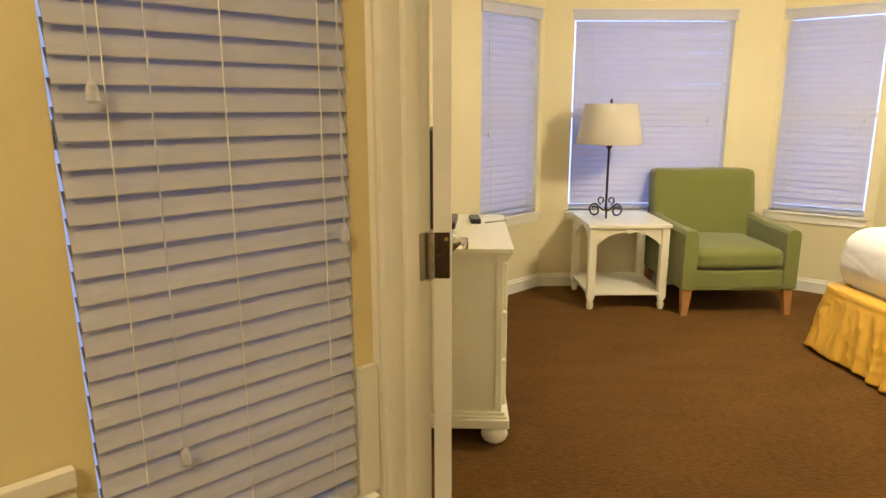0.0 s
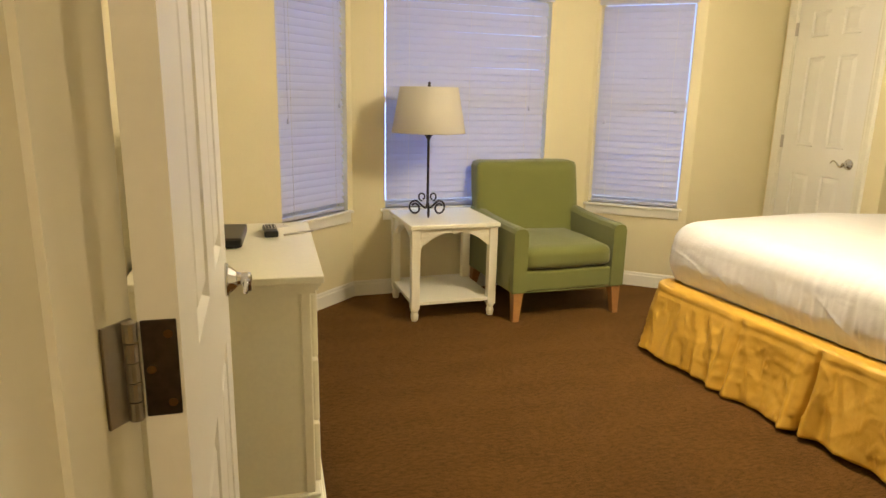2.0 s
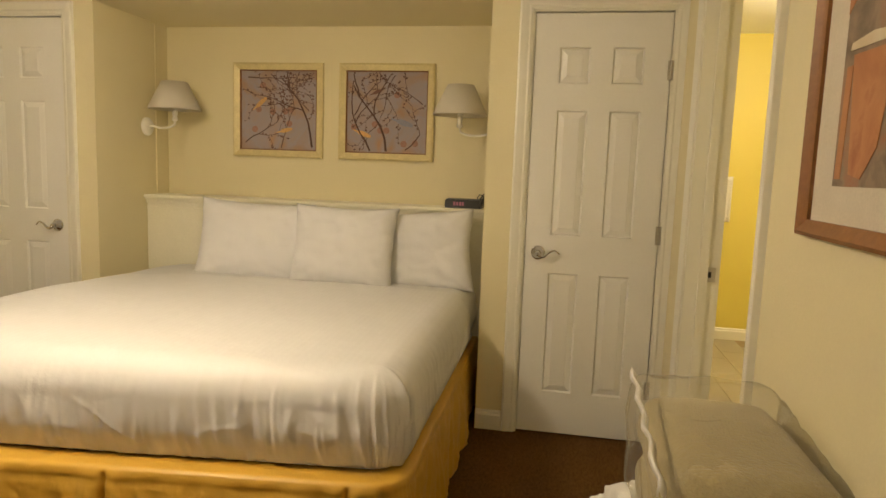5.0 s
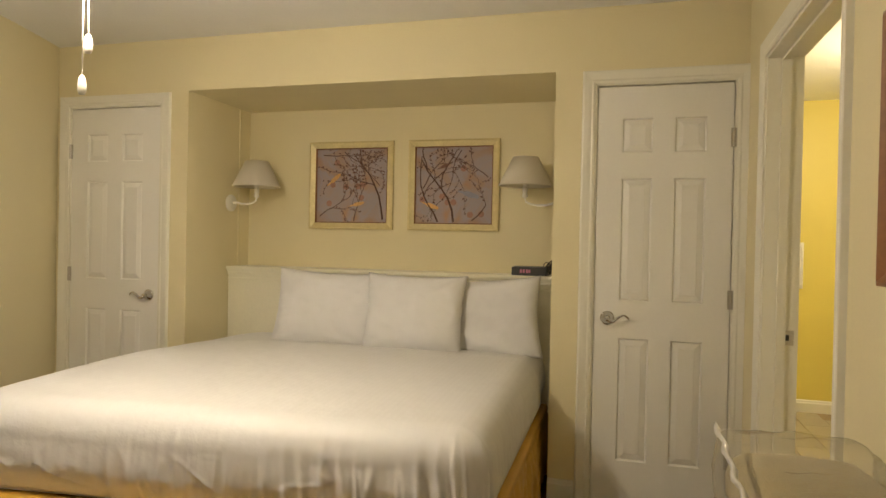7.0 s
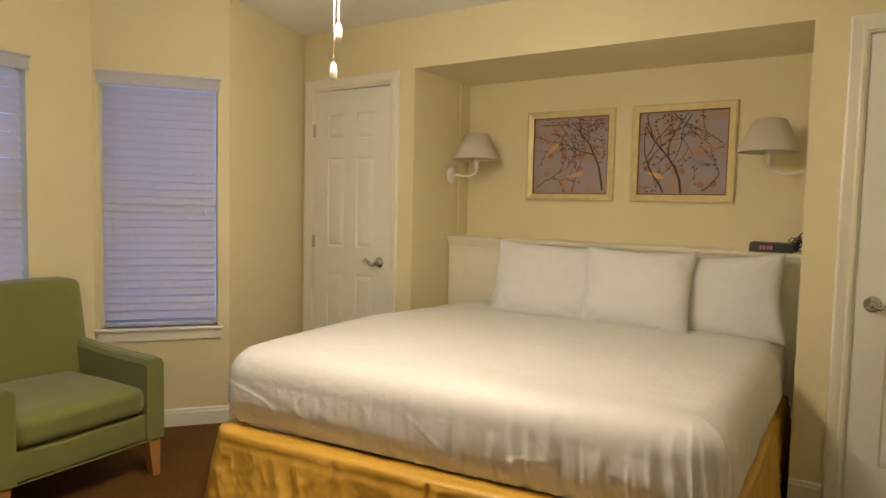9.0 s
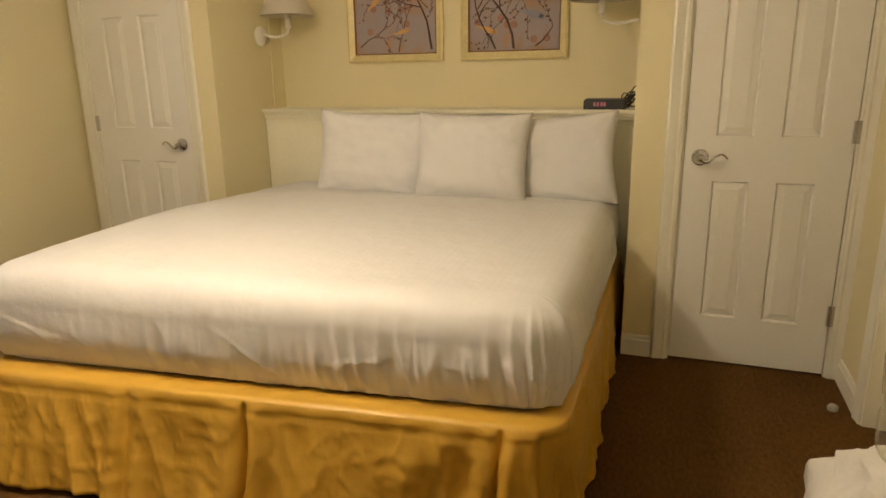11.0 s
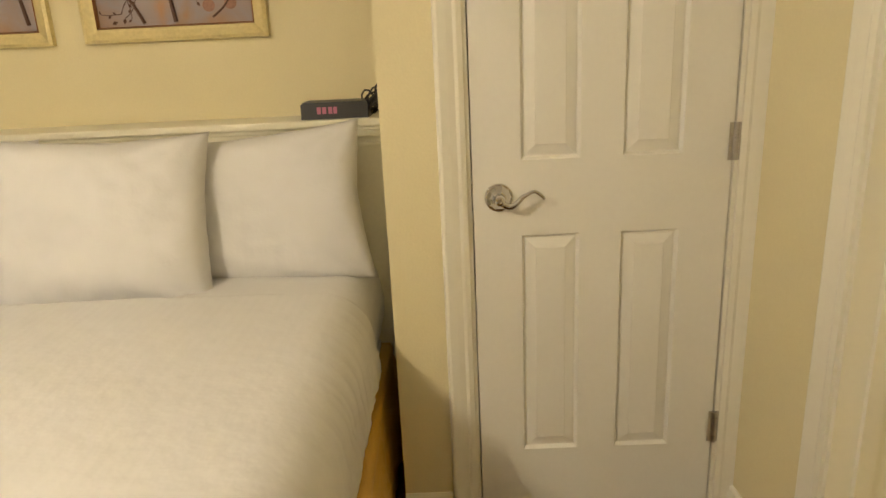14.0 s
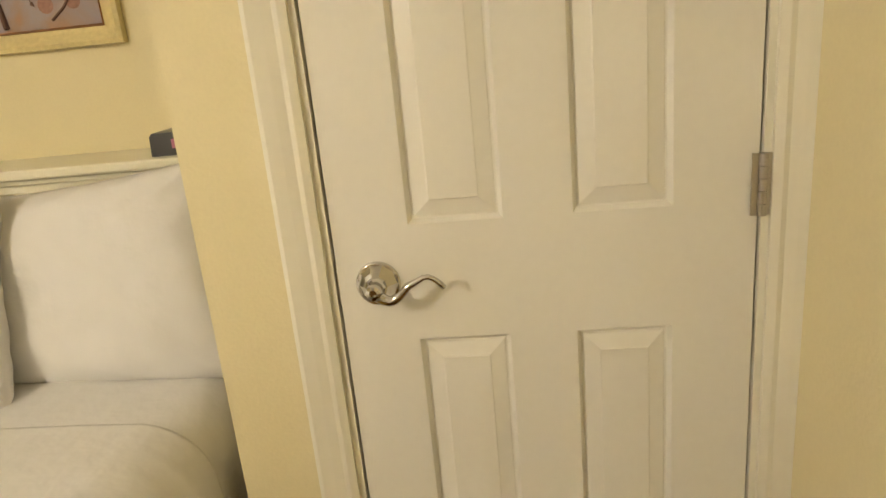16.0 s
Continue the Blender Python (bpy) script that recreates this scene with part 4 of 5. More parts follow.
# figures on the display, too faint to read
for x0, x1 in ((-0.052, -0.040), (-0.036, -0.024), (-0.018, -0.006), (-0.003, 0.008)):
    bm = bmesh.new()
    bm_box(bm, x0, x1, 0.015, 0.035, 0.002, 0.0026, dm)
    part("digit", bm, DIGIT, ck)
bb = bmesh.new()
for k in range(9):
    bm_box(bb, 0.026 + k * 0.007, 0.030 + k * 0.007, 0.034, 0.0355, 0.0005, 0.0012, dm)
    bm_box(bb, 0.026 + k * 0.007, 0.030 + k * 0.007, 0.022, 0.0232, 0.0005, 0.0012, dm)
part("marking", bb, STEEL, ck)
cd = thing("power_cord", "coiled black power cord beside the clock radio", "cord", pose(4.42, 1.945, 1.090))
bm = bmesh.new()
rnd = random.Random(5)
pts = []
for i in range(120):
    a = i * 0.42
    rr = 0.026 + 0.013 * math.sin(i * 0.61 + 1.0)
    pts.append((0.03 * math.sin(a * 0.31), rr * math.cos(a * 1.07) * 0.9 + 0.008 * math.sin(i * 0.23), 0.043 + rr * math.sin(a) + 0.007 * math.sin(i * 0.9)))
pts += [(0.0, -0.01, 0.085), (-0.01, -0.025, 0.105), (-0.01, -0.045, 0.116)]
bm_tube(bm, pts, 0.003, seg=6)
part("cable", bm, DARK, cd, smooth=True)

# ---- pictures ----
def painted(name, stops, scale=5.0, rough=0.75):
    m = material(name, (0.5, 0.5, 0.5), rough, vary=0.1, bump=0.2)
    n, l = m.node_tree.nodes, m.node_tree.links
    co = n.new("ShaderNodeTexCoord")
    t = n.new("ShaderNodeTexNoise")
    t.inputs["Scale"].default_value, t.inputs["Detail"].default_value, t.inputs["Distortion"].default_value = scale, 6, 0.7
    l.new(co.outputs["Object"], t.inputs["Vector"])
    r = n.new("ShaderNodeValToRGB")
    while len(r.color_ramp.elements) < len(stops):
        r.color_ramp.elements.new(0.5)
    for e, (p, c) in zip(r.color_ramp.elements, stops):
        e.position, e.color = p, rgb(c)
    l.new(t.outputs["Fac"], r.inputs["Fac"])
    l.new(r.outputs["Color"], n["Principled BSDF"].inputs["Base Color"])
    return m


CANVAS = painted("mauve_canvas", [(0.27, (0.44, 0.20, 0.10)), (0.40, (0.36, 0.25, 0.19)), (0.52, (0.33, 0.29, 0.31)), (0.63, (0.36, 0.28, 0.26)), (0.74, (0.45, 0.24, 0.12))], 5.0)
TWIG = material("painted_twig", (0.115, 0.062, 0.048), 0.8, vary=0.2)
LEAFP = material("painted_leaf", (0.16, 0.085, 0.065), 0.8, vary=0.3, per_object=0.3)
ORANGE = material("painted_orange", (0.66, 0.38, 0.15), 0.8, vary=0.25)
BLUEP = material("painted_blue", (0.26, 0.27, 0.34), 0.8, vary=0.2)
FRUIT = material("painted_russet", (0.33, 0.18, 0.14), 0.8, vary=0.25)


def mitred_frame(bm, w, h, fw, depth):
    """A square-cut picture frame with a sloping face; local x, z in the wall's plane, -y towards the room."""
    prof = [(0.0, 0.0), (0.0, -depth), (fw * 0.25, -depth - 0.004), (fw * 0.75, -depth * 0.75), (fw, -depth * 0.6), (fw, 0.0)]
    rings = []
    for sx, sz in ((-1, -1), (1, -1), (1, 1), (-1, 1)):
        rings.append([bm.verts.new((sx * (w / 2 - u), v, sz * (h / 2 - u))) for u, v in prof])
    for i in range(4):
        a, b = rings[i], rings[(i + 1) % 4]
        for k in range(len(prof)):
            kk = (k + 1) % len(prof)
            bm.faces.new((a[k], a[kk], b[kk], b[k]))


def branch(bm, x, z, ang, length, r, depth, rnd, leaves):
    pts, rr = [], []
    n = 8
    for i in range(n):
        pts.append((x, -0.004, z))
        rr.append(max(0.0010, 0.7 * r * (1 - 0.7 * i / n)))
        ang += rnd.uniform(-0.28, 0.28)
        x += math.cos(ang) * length / n
        z += math.sin(ang) * length / n
        if abs(x) > 0.235 or abs(z) > 0.232:
            break
        if depth > 0 and i in (2, 4, 6):
            branch(bm, x, z, ang + rnd.choice((-1, 1)) * rnd.uniform(0.45, 0.95), length * 0.6, r * 0.6, depth - 1, rnd, leaves)
        if depth < 2 and rnd.random() < 0.55:
            leaves.append((x, z, ang + rnd.choice((-1, 1)) * 0.8))
    if len(pts) > 2:
        bm_tube(bm, pts, rr, seg=5)


def bird_picture(m, seed, roots, spots, label):
    rnd = random.Random(seed)
    pic = thing("picture", label, "picture", m, group="pictures over the bed")
    W, Hh = 0.588, 0.572
    bm = bmesh.new()
    mitred_frame(bm, W, Hh, 0.042, 0.022)
    part("frame", bm, GILT, pic, "pale gilt frame")
    ln = bmesh.new()
    mitred_frame(ln, W - 0.084, Hh - 0.084, 0.006, 0.014)
    part("fillet", ln, OAKFRAME, pic)
    box_part("canvas", (-0.25, 0.25, -0.002, 0.0, -0.242, 0.242), CANVAS, pic, bevel=0)
    leaves = []
    tw = bmesh.new()
    for x, z, a, ln_, r in roots:
        branch(tw, x, z, a, ln_, r, 2, rnd, leaves)
    part("twig_work", tw, TWIG, pic)
    lf = bmesh.new()
    for x, z, a in leaves[:260]:
        s = rnd.uniform(0.012, 0.022)
        vs = []
        for u, v in ((0, 0), (0.5, 0.28), (1, 0), (0.5, -0.28)):
            px, pz = x + s * (u * math.cos(a) - v * math.sin(a)), z + s * (u * math.sin(a) + v * math.cos(a))
            px, pz = min(max(px, -0.24), 0.24), min(max(pz, -0.235), 0.235)
            vs.append(lf.verts.new((px, -0.0045 - 0.002 * (u == 0.5), pz)))
        lf.faces.new(vs)
    tagged(part("leaf_work", lf, LEAFP, pic), kind="stuff")
    for x, z, a, ln_, mat in spots:
        bm = bmesh.new()
        for cx, sx, sz in ((0.0, ln_ * 0.5, ln_ * 0.17), (ln_ * 0.42, ln_ * 0.16, ln_ * 0.12), (-ln_ * 0.55, ln_ * 0.3, ln_ * 0.06)):
            vs = []
            for k in range(14):
                t = 2 * math.pi * k / 14
                ux, uz = cx + sx * math.cos(t), sz * math.sin(t)
                vs.append(bm.verts.new((x + ux * math.cos(a) - uz * math.sin(a), -0.0062, z + ux * math.sin(a) + uz * math.cos(a))))
            bm.faces.new(vs)
        part("shape", bm, mat, pic)
    for k in range(7):
        x, z = rnd.uniform(-0.21, 0.21), rnd.uniform(-0.2, 0.2)
        bm = bmesh.new()
        bm.faces.new([bm.verts.new((x + 0.02 * math.cos(t * 0.524), -0.0031, z + 0.02 * math.sin(t * 0.524))) for t in range(12)])
        part("fruit", bm, FRUIT, pic)
    return pic


PICM = Matrix.Rotation(radians(-90), 4, "Z")
bird_picture(Matrix.Translation((X_BACK - 0.001, 3.262, 1.630)) @ PICM, 11,
             [(0.22, -0.22, 1.75, 0.62, 0.009), (-0.22, -0.2, 0.8, 0.28, 0.005), (0.02, -0.23, 1.2, 0.3, 0.004), (-0.2, 0.2, -0.2, 0.35, 0.005), (0.2, 0.0, 2.6, 0.3, 0.004), (-0.05, 0.22, -0.9, 0.3, 0.004)],
             [(-0.115, 0.045, 0.7, 0.085, ORANGE), (0.05, -0.12, 0.25, 0.075, ORANGE)], "gilt framed painting of branches and leaves over the bed")
bird_picture(Matrix.Translation((X_BACK - 0.001, 2.571, 1.630)) @ PICM, 23,
             [(0.0, -0.23, 1.45, 0.6, 0.010), (-0.1, -0.23, 1.9, 0.5, 0.008), (0.12, -0.22, 0.9, 0.35, 0.005), (-0.2, -0.02, 1.1, 0.3, 0.005), (0.22, 0.05, 2.4, 0.3, 0.004), (0.05, 0.22, -2.2, 0.35, 0.004)],
             [(-0.14, -0.13, -0.35, 0.085, ORANGE), (0.11, -0.06, -0.3, 0.10, BLUEP), (-0.06, 0.12, 0.4, 0.06, LEAFP)], "gilt framed painting of branches on mauve, beside its pair")

# framed print on the south wall
pr = thing("framed_print", "wood framed abstract print with a wide mat, on the wall", "picture", pose(1.975, Y_SOUTH + 0.001, 1.485, 0, 0, 180) @ Matrix.Diagonal((1, 1, 0.885, 1)))
bm = bmesh.new()
mitred_frame(bm, 0.50, 0.66, 0.036, 0.022)
part("frame", bm, OAKFRAME, pr, "reddish brown wood frame")
box_part("mat", (-0.216, 0.216, -0.006, 0.0, -0.296, 0.296), MATBOARD, pr, bevel=0)
PRA = painted("print_grey_rust", [(0.3, (0.10, 0.07, 0.05)), (0.5, (0.27, 0.20, 0.14)), (0.7, (0.36, 0.13, 0.06))], 7)
PRB = painted("print_terracotta", [(0.3, (0.33, 0.12, 0.05)), (0.6, (0.48, 0.22, 0.10)), (0.75, (0.30, 0.09, 0.04))], 6)
PRC = painted("print_pale", [(0.35, (0.55, 0.45, 0.30)), (0.7, (0.66, 0.60, 0.48))], 9)
box_part("image", (-0.118, 0.122, -0.008, -0.0062, -0.215, 0.215), PRA, pr, bevel=0)


def blob(parent, outline, y, mat, nm="shape"):
    bm = bmesh.new()
    bm_extrude(bm, outline, 0.001, pose(0, y, 0))
    return part(nm, bm, mat, parent)


blob(pr, [(-0.05 + 0.0, -0.19), (0.0, -0.2), (0.05, -0.14), (0.075, 0.0), (0.08, 0.045), (-0.075, 0.05), (-0.07, 0.0)], -0.0095, PRB, "vase_shape")
blob(pr, [(-0.09, 0.06), (0.09, 0.055), (0.085, 0.072), (0.0, 0.082), (-0.085, 0.075)], -0.0105, PRC, "rim_shape")
blob(pr, [(0.07 + 0.02 * math.cos(k * 0.7) * (1 + 0.3 * (k % 2)), 0.135 + 0.026 * math.sin(k * 0.7) * (1 + 0.3 * (k % 2))) for k in range(9)], -0.0095, PRC, "flower_shape")
blob(pr, [(-0.118, 0.215), (-0.118, 0.14), (-0.06, 0.19), (0.06, 0.2), (0.122, 0.215)], -0.0092, PRB, "corner_shape")
blob(pr, [(-0.11, -0.2), (-0.085, -0.2), (-0.075, 0.03), (-0.1, 0.03)], -0.0092, PRB, "edge_shape")

# ---- wall lamps in the alcove ----
WHITEMETAL = material("white_enamel", (0.80, 0.78, 0.70), 0.3, vary=0.03, bump=0)


def sconce(y_wall, sgn, label):
    sc = thing("wall_lamp", label, "wall lamp", pose(4.36, y_wall, 1.50), group="alcove wall lamps")
    bm = bmesh.new()
    bm_lathe(bm, [(0.055, 0.0), (0.055, 0.008), (0.046, 0.018), (0.03, 0.022), (0.0, 0.024)], seg=24)
    rot = Matrix.Rotation(radians(-90 * sgn), 4, "X")
    for v in bm.verts:
        v.co = rot @ v.co
    part("wall_plate", bm, WHITEMETAL, sc, smooth=True)
    bm = bmesh.new()
    bm_tube(bm, [(0, sgn * 0.02, 0), (-0.005, sgn * 0.05, 0.004), (-0.01, sgn * 0.09, -0.006), (-0.015, sgn * 0.13, -0.008), (-0.02, sgn * 0.17, -0.002), (-0.022, sgn * 0.20, 0.012), (-0.022, sgn * 0.205, 0.035), (-0.022, sgn * 0.205, 0.07)], 0.007, seg=10)
    bm_lathe(bm, [(0.014, 0.0), (0.018, 0.012), (0.013, 0.02), (0.016, 0.05), (0.012, 0.062)], (-0.022, sgn * 0.205, 0.035), seg=14)
    part("arm", bm, WHITEMETAL, sc, smooth=True)
    bm = bmesh.new()
    prof = [(0.150, 0.0), (0.152, 0.004), (0.074, 0.165), (0.071, 0.165), (0.147, 0.004)]
    seg = 40
    rings = [[bm.verts.new((-0.022 + r * math.cos(2 * math.pi * i / seg), sgn * 0.205 + r * math.sin(2 * math.pi * i / seg), 0.10 + z)) for i in range(seg)] for r, z in prof]
    for a in range(len(prof)):
        lo, hi = rings[a], rings[(a + 1) % len(prof)]
        for i in range(seg):
            bm.faces.new((lo[i], lo[(i + 1) % seg], hi[(i + 1) % seg], hi[i]))
    part("shade", bm, SHADE, sc, "cream fabric cone shade", smooth=True)
    bm = bmesh.new()
    for k in range(3):
        a = k * 2.094
        bm_cyl(bm, (-0.022, sgn * 0.205, 0.115), (-0.022 + 0.13 * math.cos(a), sgn * 0.205 + 0.13 * math.sin(a), 0.115), 0.0015, seg=6)
    part("spider", bm, STEEL, sc)
    bm = bmesh.new()
    bm_lathe(bm, [(0.012, 0.0), (0.014, 0.03), (0.028, 0.06), (0.026, 0.085), (0.0, 0.10)], (-0.022, sgn * 0.205, 0.095), seg=16)
    part("bulb", bm, WHITEMETAL, sc, smooth=True)
    return sc


sconce(ALC_L, -1, "white swing-arm wall lamp with a cream shade, unlit")
sconce(ALC_R, 1, "white swing-arm wall lamp with a cream shade, unlit")

# ---- side table ----
TAB = pose(1.372, 4.705, 0, 0, 0, 3.0)
tb = thing("side_table", "cream painted square side table with arched aprons and a low shelf", "table", TAB)
TW, TH = 0.545, 0.575
bm = bmesh.new()
bm_box(bm, -TW / 2, TW / 2, -TW / 2, TW / 2, TH - 0.026, TH)
soften(bm, 0.007, 3)
part("tabletop", bm, FURN, tb)
LEGX = TW / 2 - 0.036
for sx in (-1, 1):
    for sy in (-1, 1):
        bm = bmesh.new()
        bm_box(bm, sx * LEGX - 0.025, sx * LEGX + 0.025, sy * LEGX - 0.025, sy * LEGX + 0.025, 0.075, TH - 0.026)
        soften(bm, 0.003)
        bm_lathe(bm, [(0.017, 0.0), (0.021, 0.012), (0.024, 0.035), (0.020, 0.05), (0.016, 0.055), (0.024, 0.062), (0.024, 0.076)], (sx * LEGX, sy * LEGX, 0), seg=16)
        part("leg", bm, FURN, tb)
for k in range(4):
    bm = bmesh.new()
    m = Matrix.Rotation(math.pi / 2 * k, 4, "Z") @ pose(0, -LEGX - 0.012, TH - 0.0005) @ Matrix.Diagonal((1.095, 1, 1, 1))
    # spandrels on both sides and the thin bridge over the arch
    top = -0.026
    xs = [-0.193 + 0.386 * i / 24 for i in range(25)]

    def low(x):
        u = abs(x) / 0.193
        return -0.052 - 0.088 * max(0.0, (u - 0.12) / 0.88) ** 2.0
    f = [bm.verts.new(m @ Vector((x, 0, top))) for x in xs] + [bm.verts.new(m @ Vector((x, 0, low(x)))) for x in reversed(xs)]
    b = [bm.verts.new(m @ Vector((x, 0.016, top))) for x in xs] + [bm.verts.new(m @ Vector((x, 0.016, low(x)))) for x in reversed(xs)]
    nn = len(xs)
    for i in range(nn - 1):
        j = 2 * nn - 1 - i
        bm.faces.new((f[i], f[i + 1], f[j - 1], f[j]))
        bm.faces.new((b[i], b[j], b[j - 1], b[i + 1]))
    for i in range(2 * nn):
        j = (i + 1) % (2 * nn)
        bm.faces.new((f[i], b[i], b[j], f[j]))
    ap_ = part("apron", bm, FURN, tb)
    for z0 in (-0.062, -0.082, -0.102):
        for sx in (-1, 1):
            sl = bmesh.new()
            x1 = 0.19
            x0 = 0.193 * (0.12 + 0.88 * math.sqrt(max(0.0, (-z0 - 0.040) / 0.088)))
            if x0 < x1 - 0.01:
                bm_box(sl, min(sx * x0, sx * x1), max(sx * x0, sx * x1), -0.004, 0.001, z0 + 0.002, z0 + 0.017, m)
                part("slat", sl, FURN, ap_)
    key = bmesh.new()
    bm_extrude(key, [(-0.012, -0.060), (0.012, -0.060), (0.018, -0.028), (-0.018, -0.028)], 0.008, m @ pose(0, -0.008, 0))
    part("keystone", key, FURN, ap_)
box_part("shelf", (-LEGX - 0.02, LEGX + 0.02, -LEGX - 0.02, LEGX + 0.02, 0.098, 0.118), FURN, tb, bevel=0.004)

# ---- table lamp ----
LP = (1.285, 4.745, TH)
lp_ = thing("table_lamp", "wrought iron table lamp with scroll feet and a cream shade", "lamp", pose(*LP, 0, 0, 20))
bm = bmesh.new()
bm_lathe(bm, [(0.010, 0.045), (0.014, 0.052), (0.010, 0.062), (0.008, 0.08), (0.0075, 0.455), (0.011, 0.465), (0.020, 0.480), (0.028, 0.490), (0.012, 0.500), (0.008, 0.53), (0.008, 0.77)], seg=14)
part("stem", bm, IRON, lp_, smooth=True)
for k in range(3):
    bm = bmesh.new()
    pts = []
    for i in range(34):
        u = i / 33
        if u < 0.45:
            v = u / 0.45
            pts.append((0.012 + 0.075 * v, 0, 0.075 - 0.02 * math.cos(v * math.pi)))
        else:
            v = (u - 0.45) / 0.55
            a = math.pi / 2 - v * 2 * math.pi * 1.15
            r = 0.043 * (1 - 0.45 * v)
            pts.append((0.087 + r * math.cos(a), 0, 0.050 + r * math.sin(a)))
    mz = min(p[2] for p in pts)
    bm_tube(bm, [(x, y, z - mz + 0.006) for x, y, z in pts], 0.0062, seg=8)
    pts = []
    for i in range(20):
        v = i / 19
        a = -math.pi / 2 + v * 2 * math.pi * 0.95
        r = 0.026 * (1 - 0.4 * v)
        pts.append((0.038 + r * math.cos(a), 0, 0.112 + r * math.sin(a)))
    bm_tube(bm, pts, 0.005, seg=8)
    bmesh.ops.rotate(bm, verts=bm.verts, cent=(0, 0, 0), matrix=Matrix.Rotation(k * 2.0944, 3, "Z"))
    part("scroll_foot", bm, IRON, lp_, smooth=True)
bm = bmesh.new()
seg = 56
prof = [(0.218, 0.500), (0.220, 0.504), (0.172, 0.765), (0.168, 0.765), (0.215, 0.504)]
rings = [[bm.verts.new((r * math.cos(2 * math.pi * i / seg), r * math.sin(2 * math.pi * i / seg), z)) for i in range(seg)] for r, z in prof]
for a in range(len(prof)):
    lo, hi = rings[a], rings[(a + 1) % len(prof)]
    for i in range(seg):
        bm.faces.new((lo[i], lo[(i + 1) % seg], hi[(i + 1) % seg], hi[i]))
part("shade", bm, SHADE, lp_, "cream linen drum shade", smooth=True)
bm = bmesh.new()
for k in range(3):
    bm_cyl(bm, (0, 0, 0.757), (0.169 * math.cos(k * 2.094), 0.169 * math.sin(k * 2.094), 0.761), 0.002, seg=6)
part("spider", bm, IRON, lp_)
bm = bmesh.new()
bm_lathe(bm, [(0.008, 0.0), (0.011, 0.006), (0.006, 0.012), (0.010, 0.02), (0.0, 0.03)], (0, 0, 0.768), seg=12)
part("finial", bm, IRON, lp_, smooth=True)

# ---- armchair ----
CH = pose(2.065, 4.335, 0, 0, 0, 4.0)       # middle of the front edge, facing -y
ch = thing("armchair", "green upholstered armchair with tapered wooden legs", "chair", CH)
CW, CD = 0.765, 0.80


def cushion(x0, x1, y0, y1, z0, z1, r, puff=0.0, n=14, seed=0.0, lean=0.0, taper=0.0):
    """A padded block with round edges and a slight swell."""
    bm = bmesh.new()
    made = bmesh.ops.create_cube(bm, size=1.0)
    bmesh.ops.subdivide_edges(bm, edges=bm.edges, cuts=n, use_grid_fill=True)
    hx, hy, hz = (x1 - x0) / 2, (y1 - y0) / 2, (z1 - z0) / 2
    c = Vector(((x0 + x1) / 2, (y0 + y1) / 2, (z0 + z1) / 2))
    for v in bm.verts:
        p = Vector((v.co.x * 2 * hx, v.co.y * 2 * hy, v.co.z * 2 * hz))
        q = Vector((max(-hx + r, min(hx - r, p.x)), max(-hy + r, min(hy - r, p.y)), max(-hz + r, min(hz - r, p.z))))
        d = p - q
        if d.length > 1e-6:
            p = q + d.normalized() * r
        u, w, s = p.x / hx, p.y / hy, p.z / hz
        p.z += puff * (1 - u * u) * (1 - w * w) * (1 if s > 0 else 0)
        p += Vector((1, 1, 1)) * 0.004 * noise.noise(p * 6 + Vector((seed, 0, 0)))
        if taper:
            p.x *= 1 - taper * (s + 1) / 2
        p.y += lean * (p.z + hz)
        v.co = c + p
    return bm


part("base", cushion(-CW / 2 + 0.01, CW / 2 - 0.01, 0.012, CD - 0.06, 0.175, 0.30, 0.015, seed=1), GREEN, ch, smooth=True)
part("seat_cushion", cushion(-CW / 2 + 0.095, CW / 2 - 0.095, -0.004, 0.60, 0.305, 0.435, 0.045, 0.022, seed=2), GREEN, ch, "green seat cushion with a rounded front edge", smooth=True)
part("backrest", cushion(-CW / 2 + 0.012, CW / 2 - 0.012, CD - 0.28, CD - 0.12, 0.30, 0.885, 0.04, 0.0, seed=3, lean=0.17, taper=0.015), GREEN, ch, smooth=True)


def arm_mesh(sx):
    bm = bmesh.new()
    n = 16
    prev = None
    for i in range(n + 1):
        u = i / n
        y = -0.005 + u * 0.70
        top = 0.565 + 0.03 * u - 0.012 * math.sin(u * math.pi) if u > 0.02 else 0.558
        w0 = 0.088 - 0.012 * u
        xo = sx * (CW / 2 - 0.002 - 0.010 * (1 - u))
        xi = xo - sx * w0
        ring = []
        for a, b in ((0, 0.18), (0, 0.4), (0.0, top - 0.03), (0.12, top - 0.008), (0.3, top), (0.7, top), (0.88, top - 0.008), (1.0, top - 0.03), (1.0, 0.4), (1.0, 0.18)):
            ring.append(bm.verts.new((xo + (xi - xo) * a, y, b)))
        if prev:
            for k in range(len(ring)):
                j = (k + 1) % len(ring)
                bm.faces.new((prev[k], prev[j], ring[j], ring[k]))
        else:
            bm.faces.new(ring)
        prev = ring
    bm.faces.new(list(reversed(prev)))
    return bm


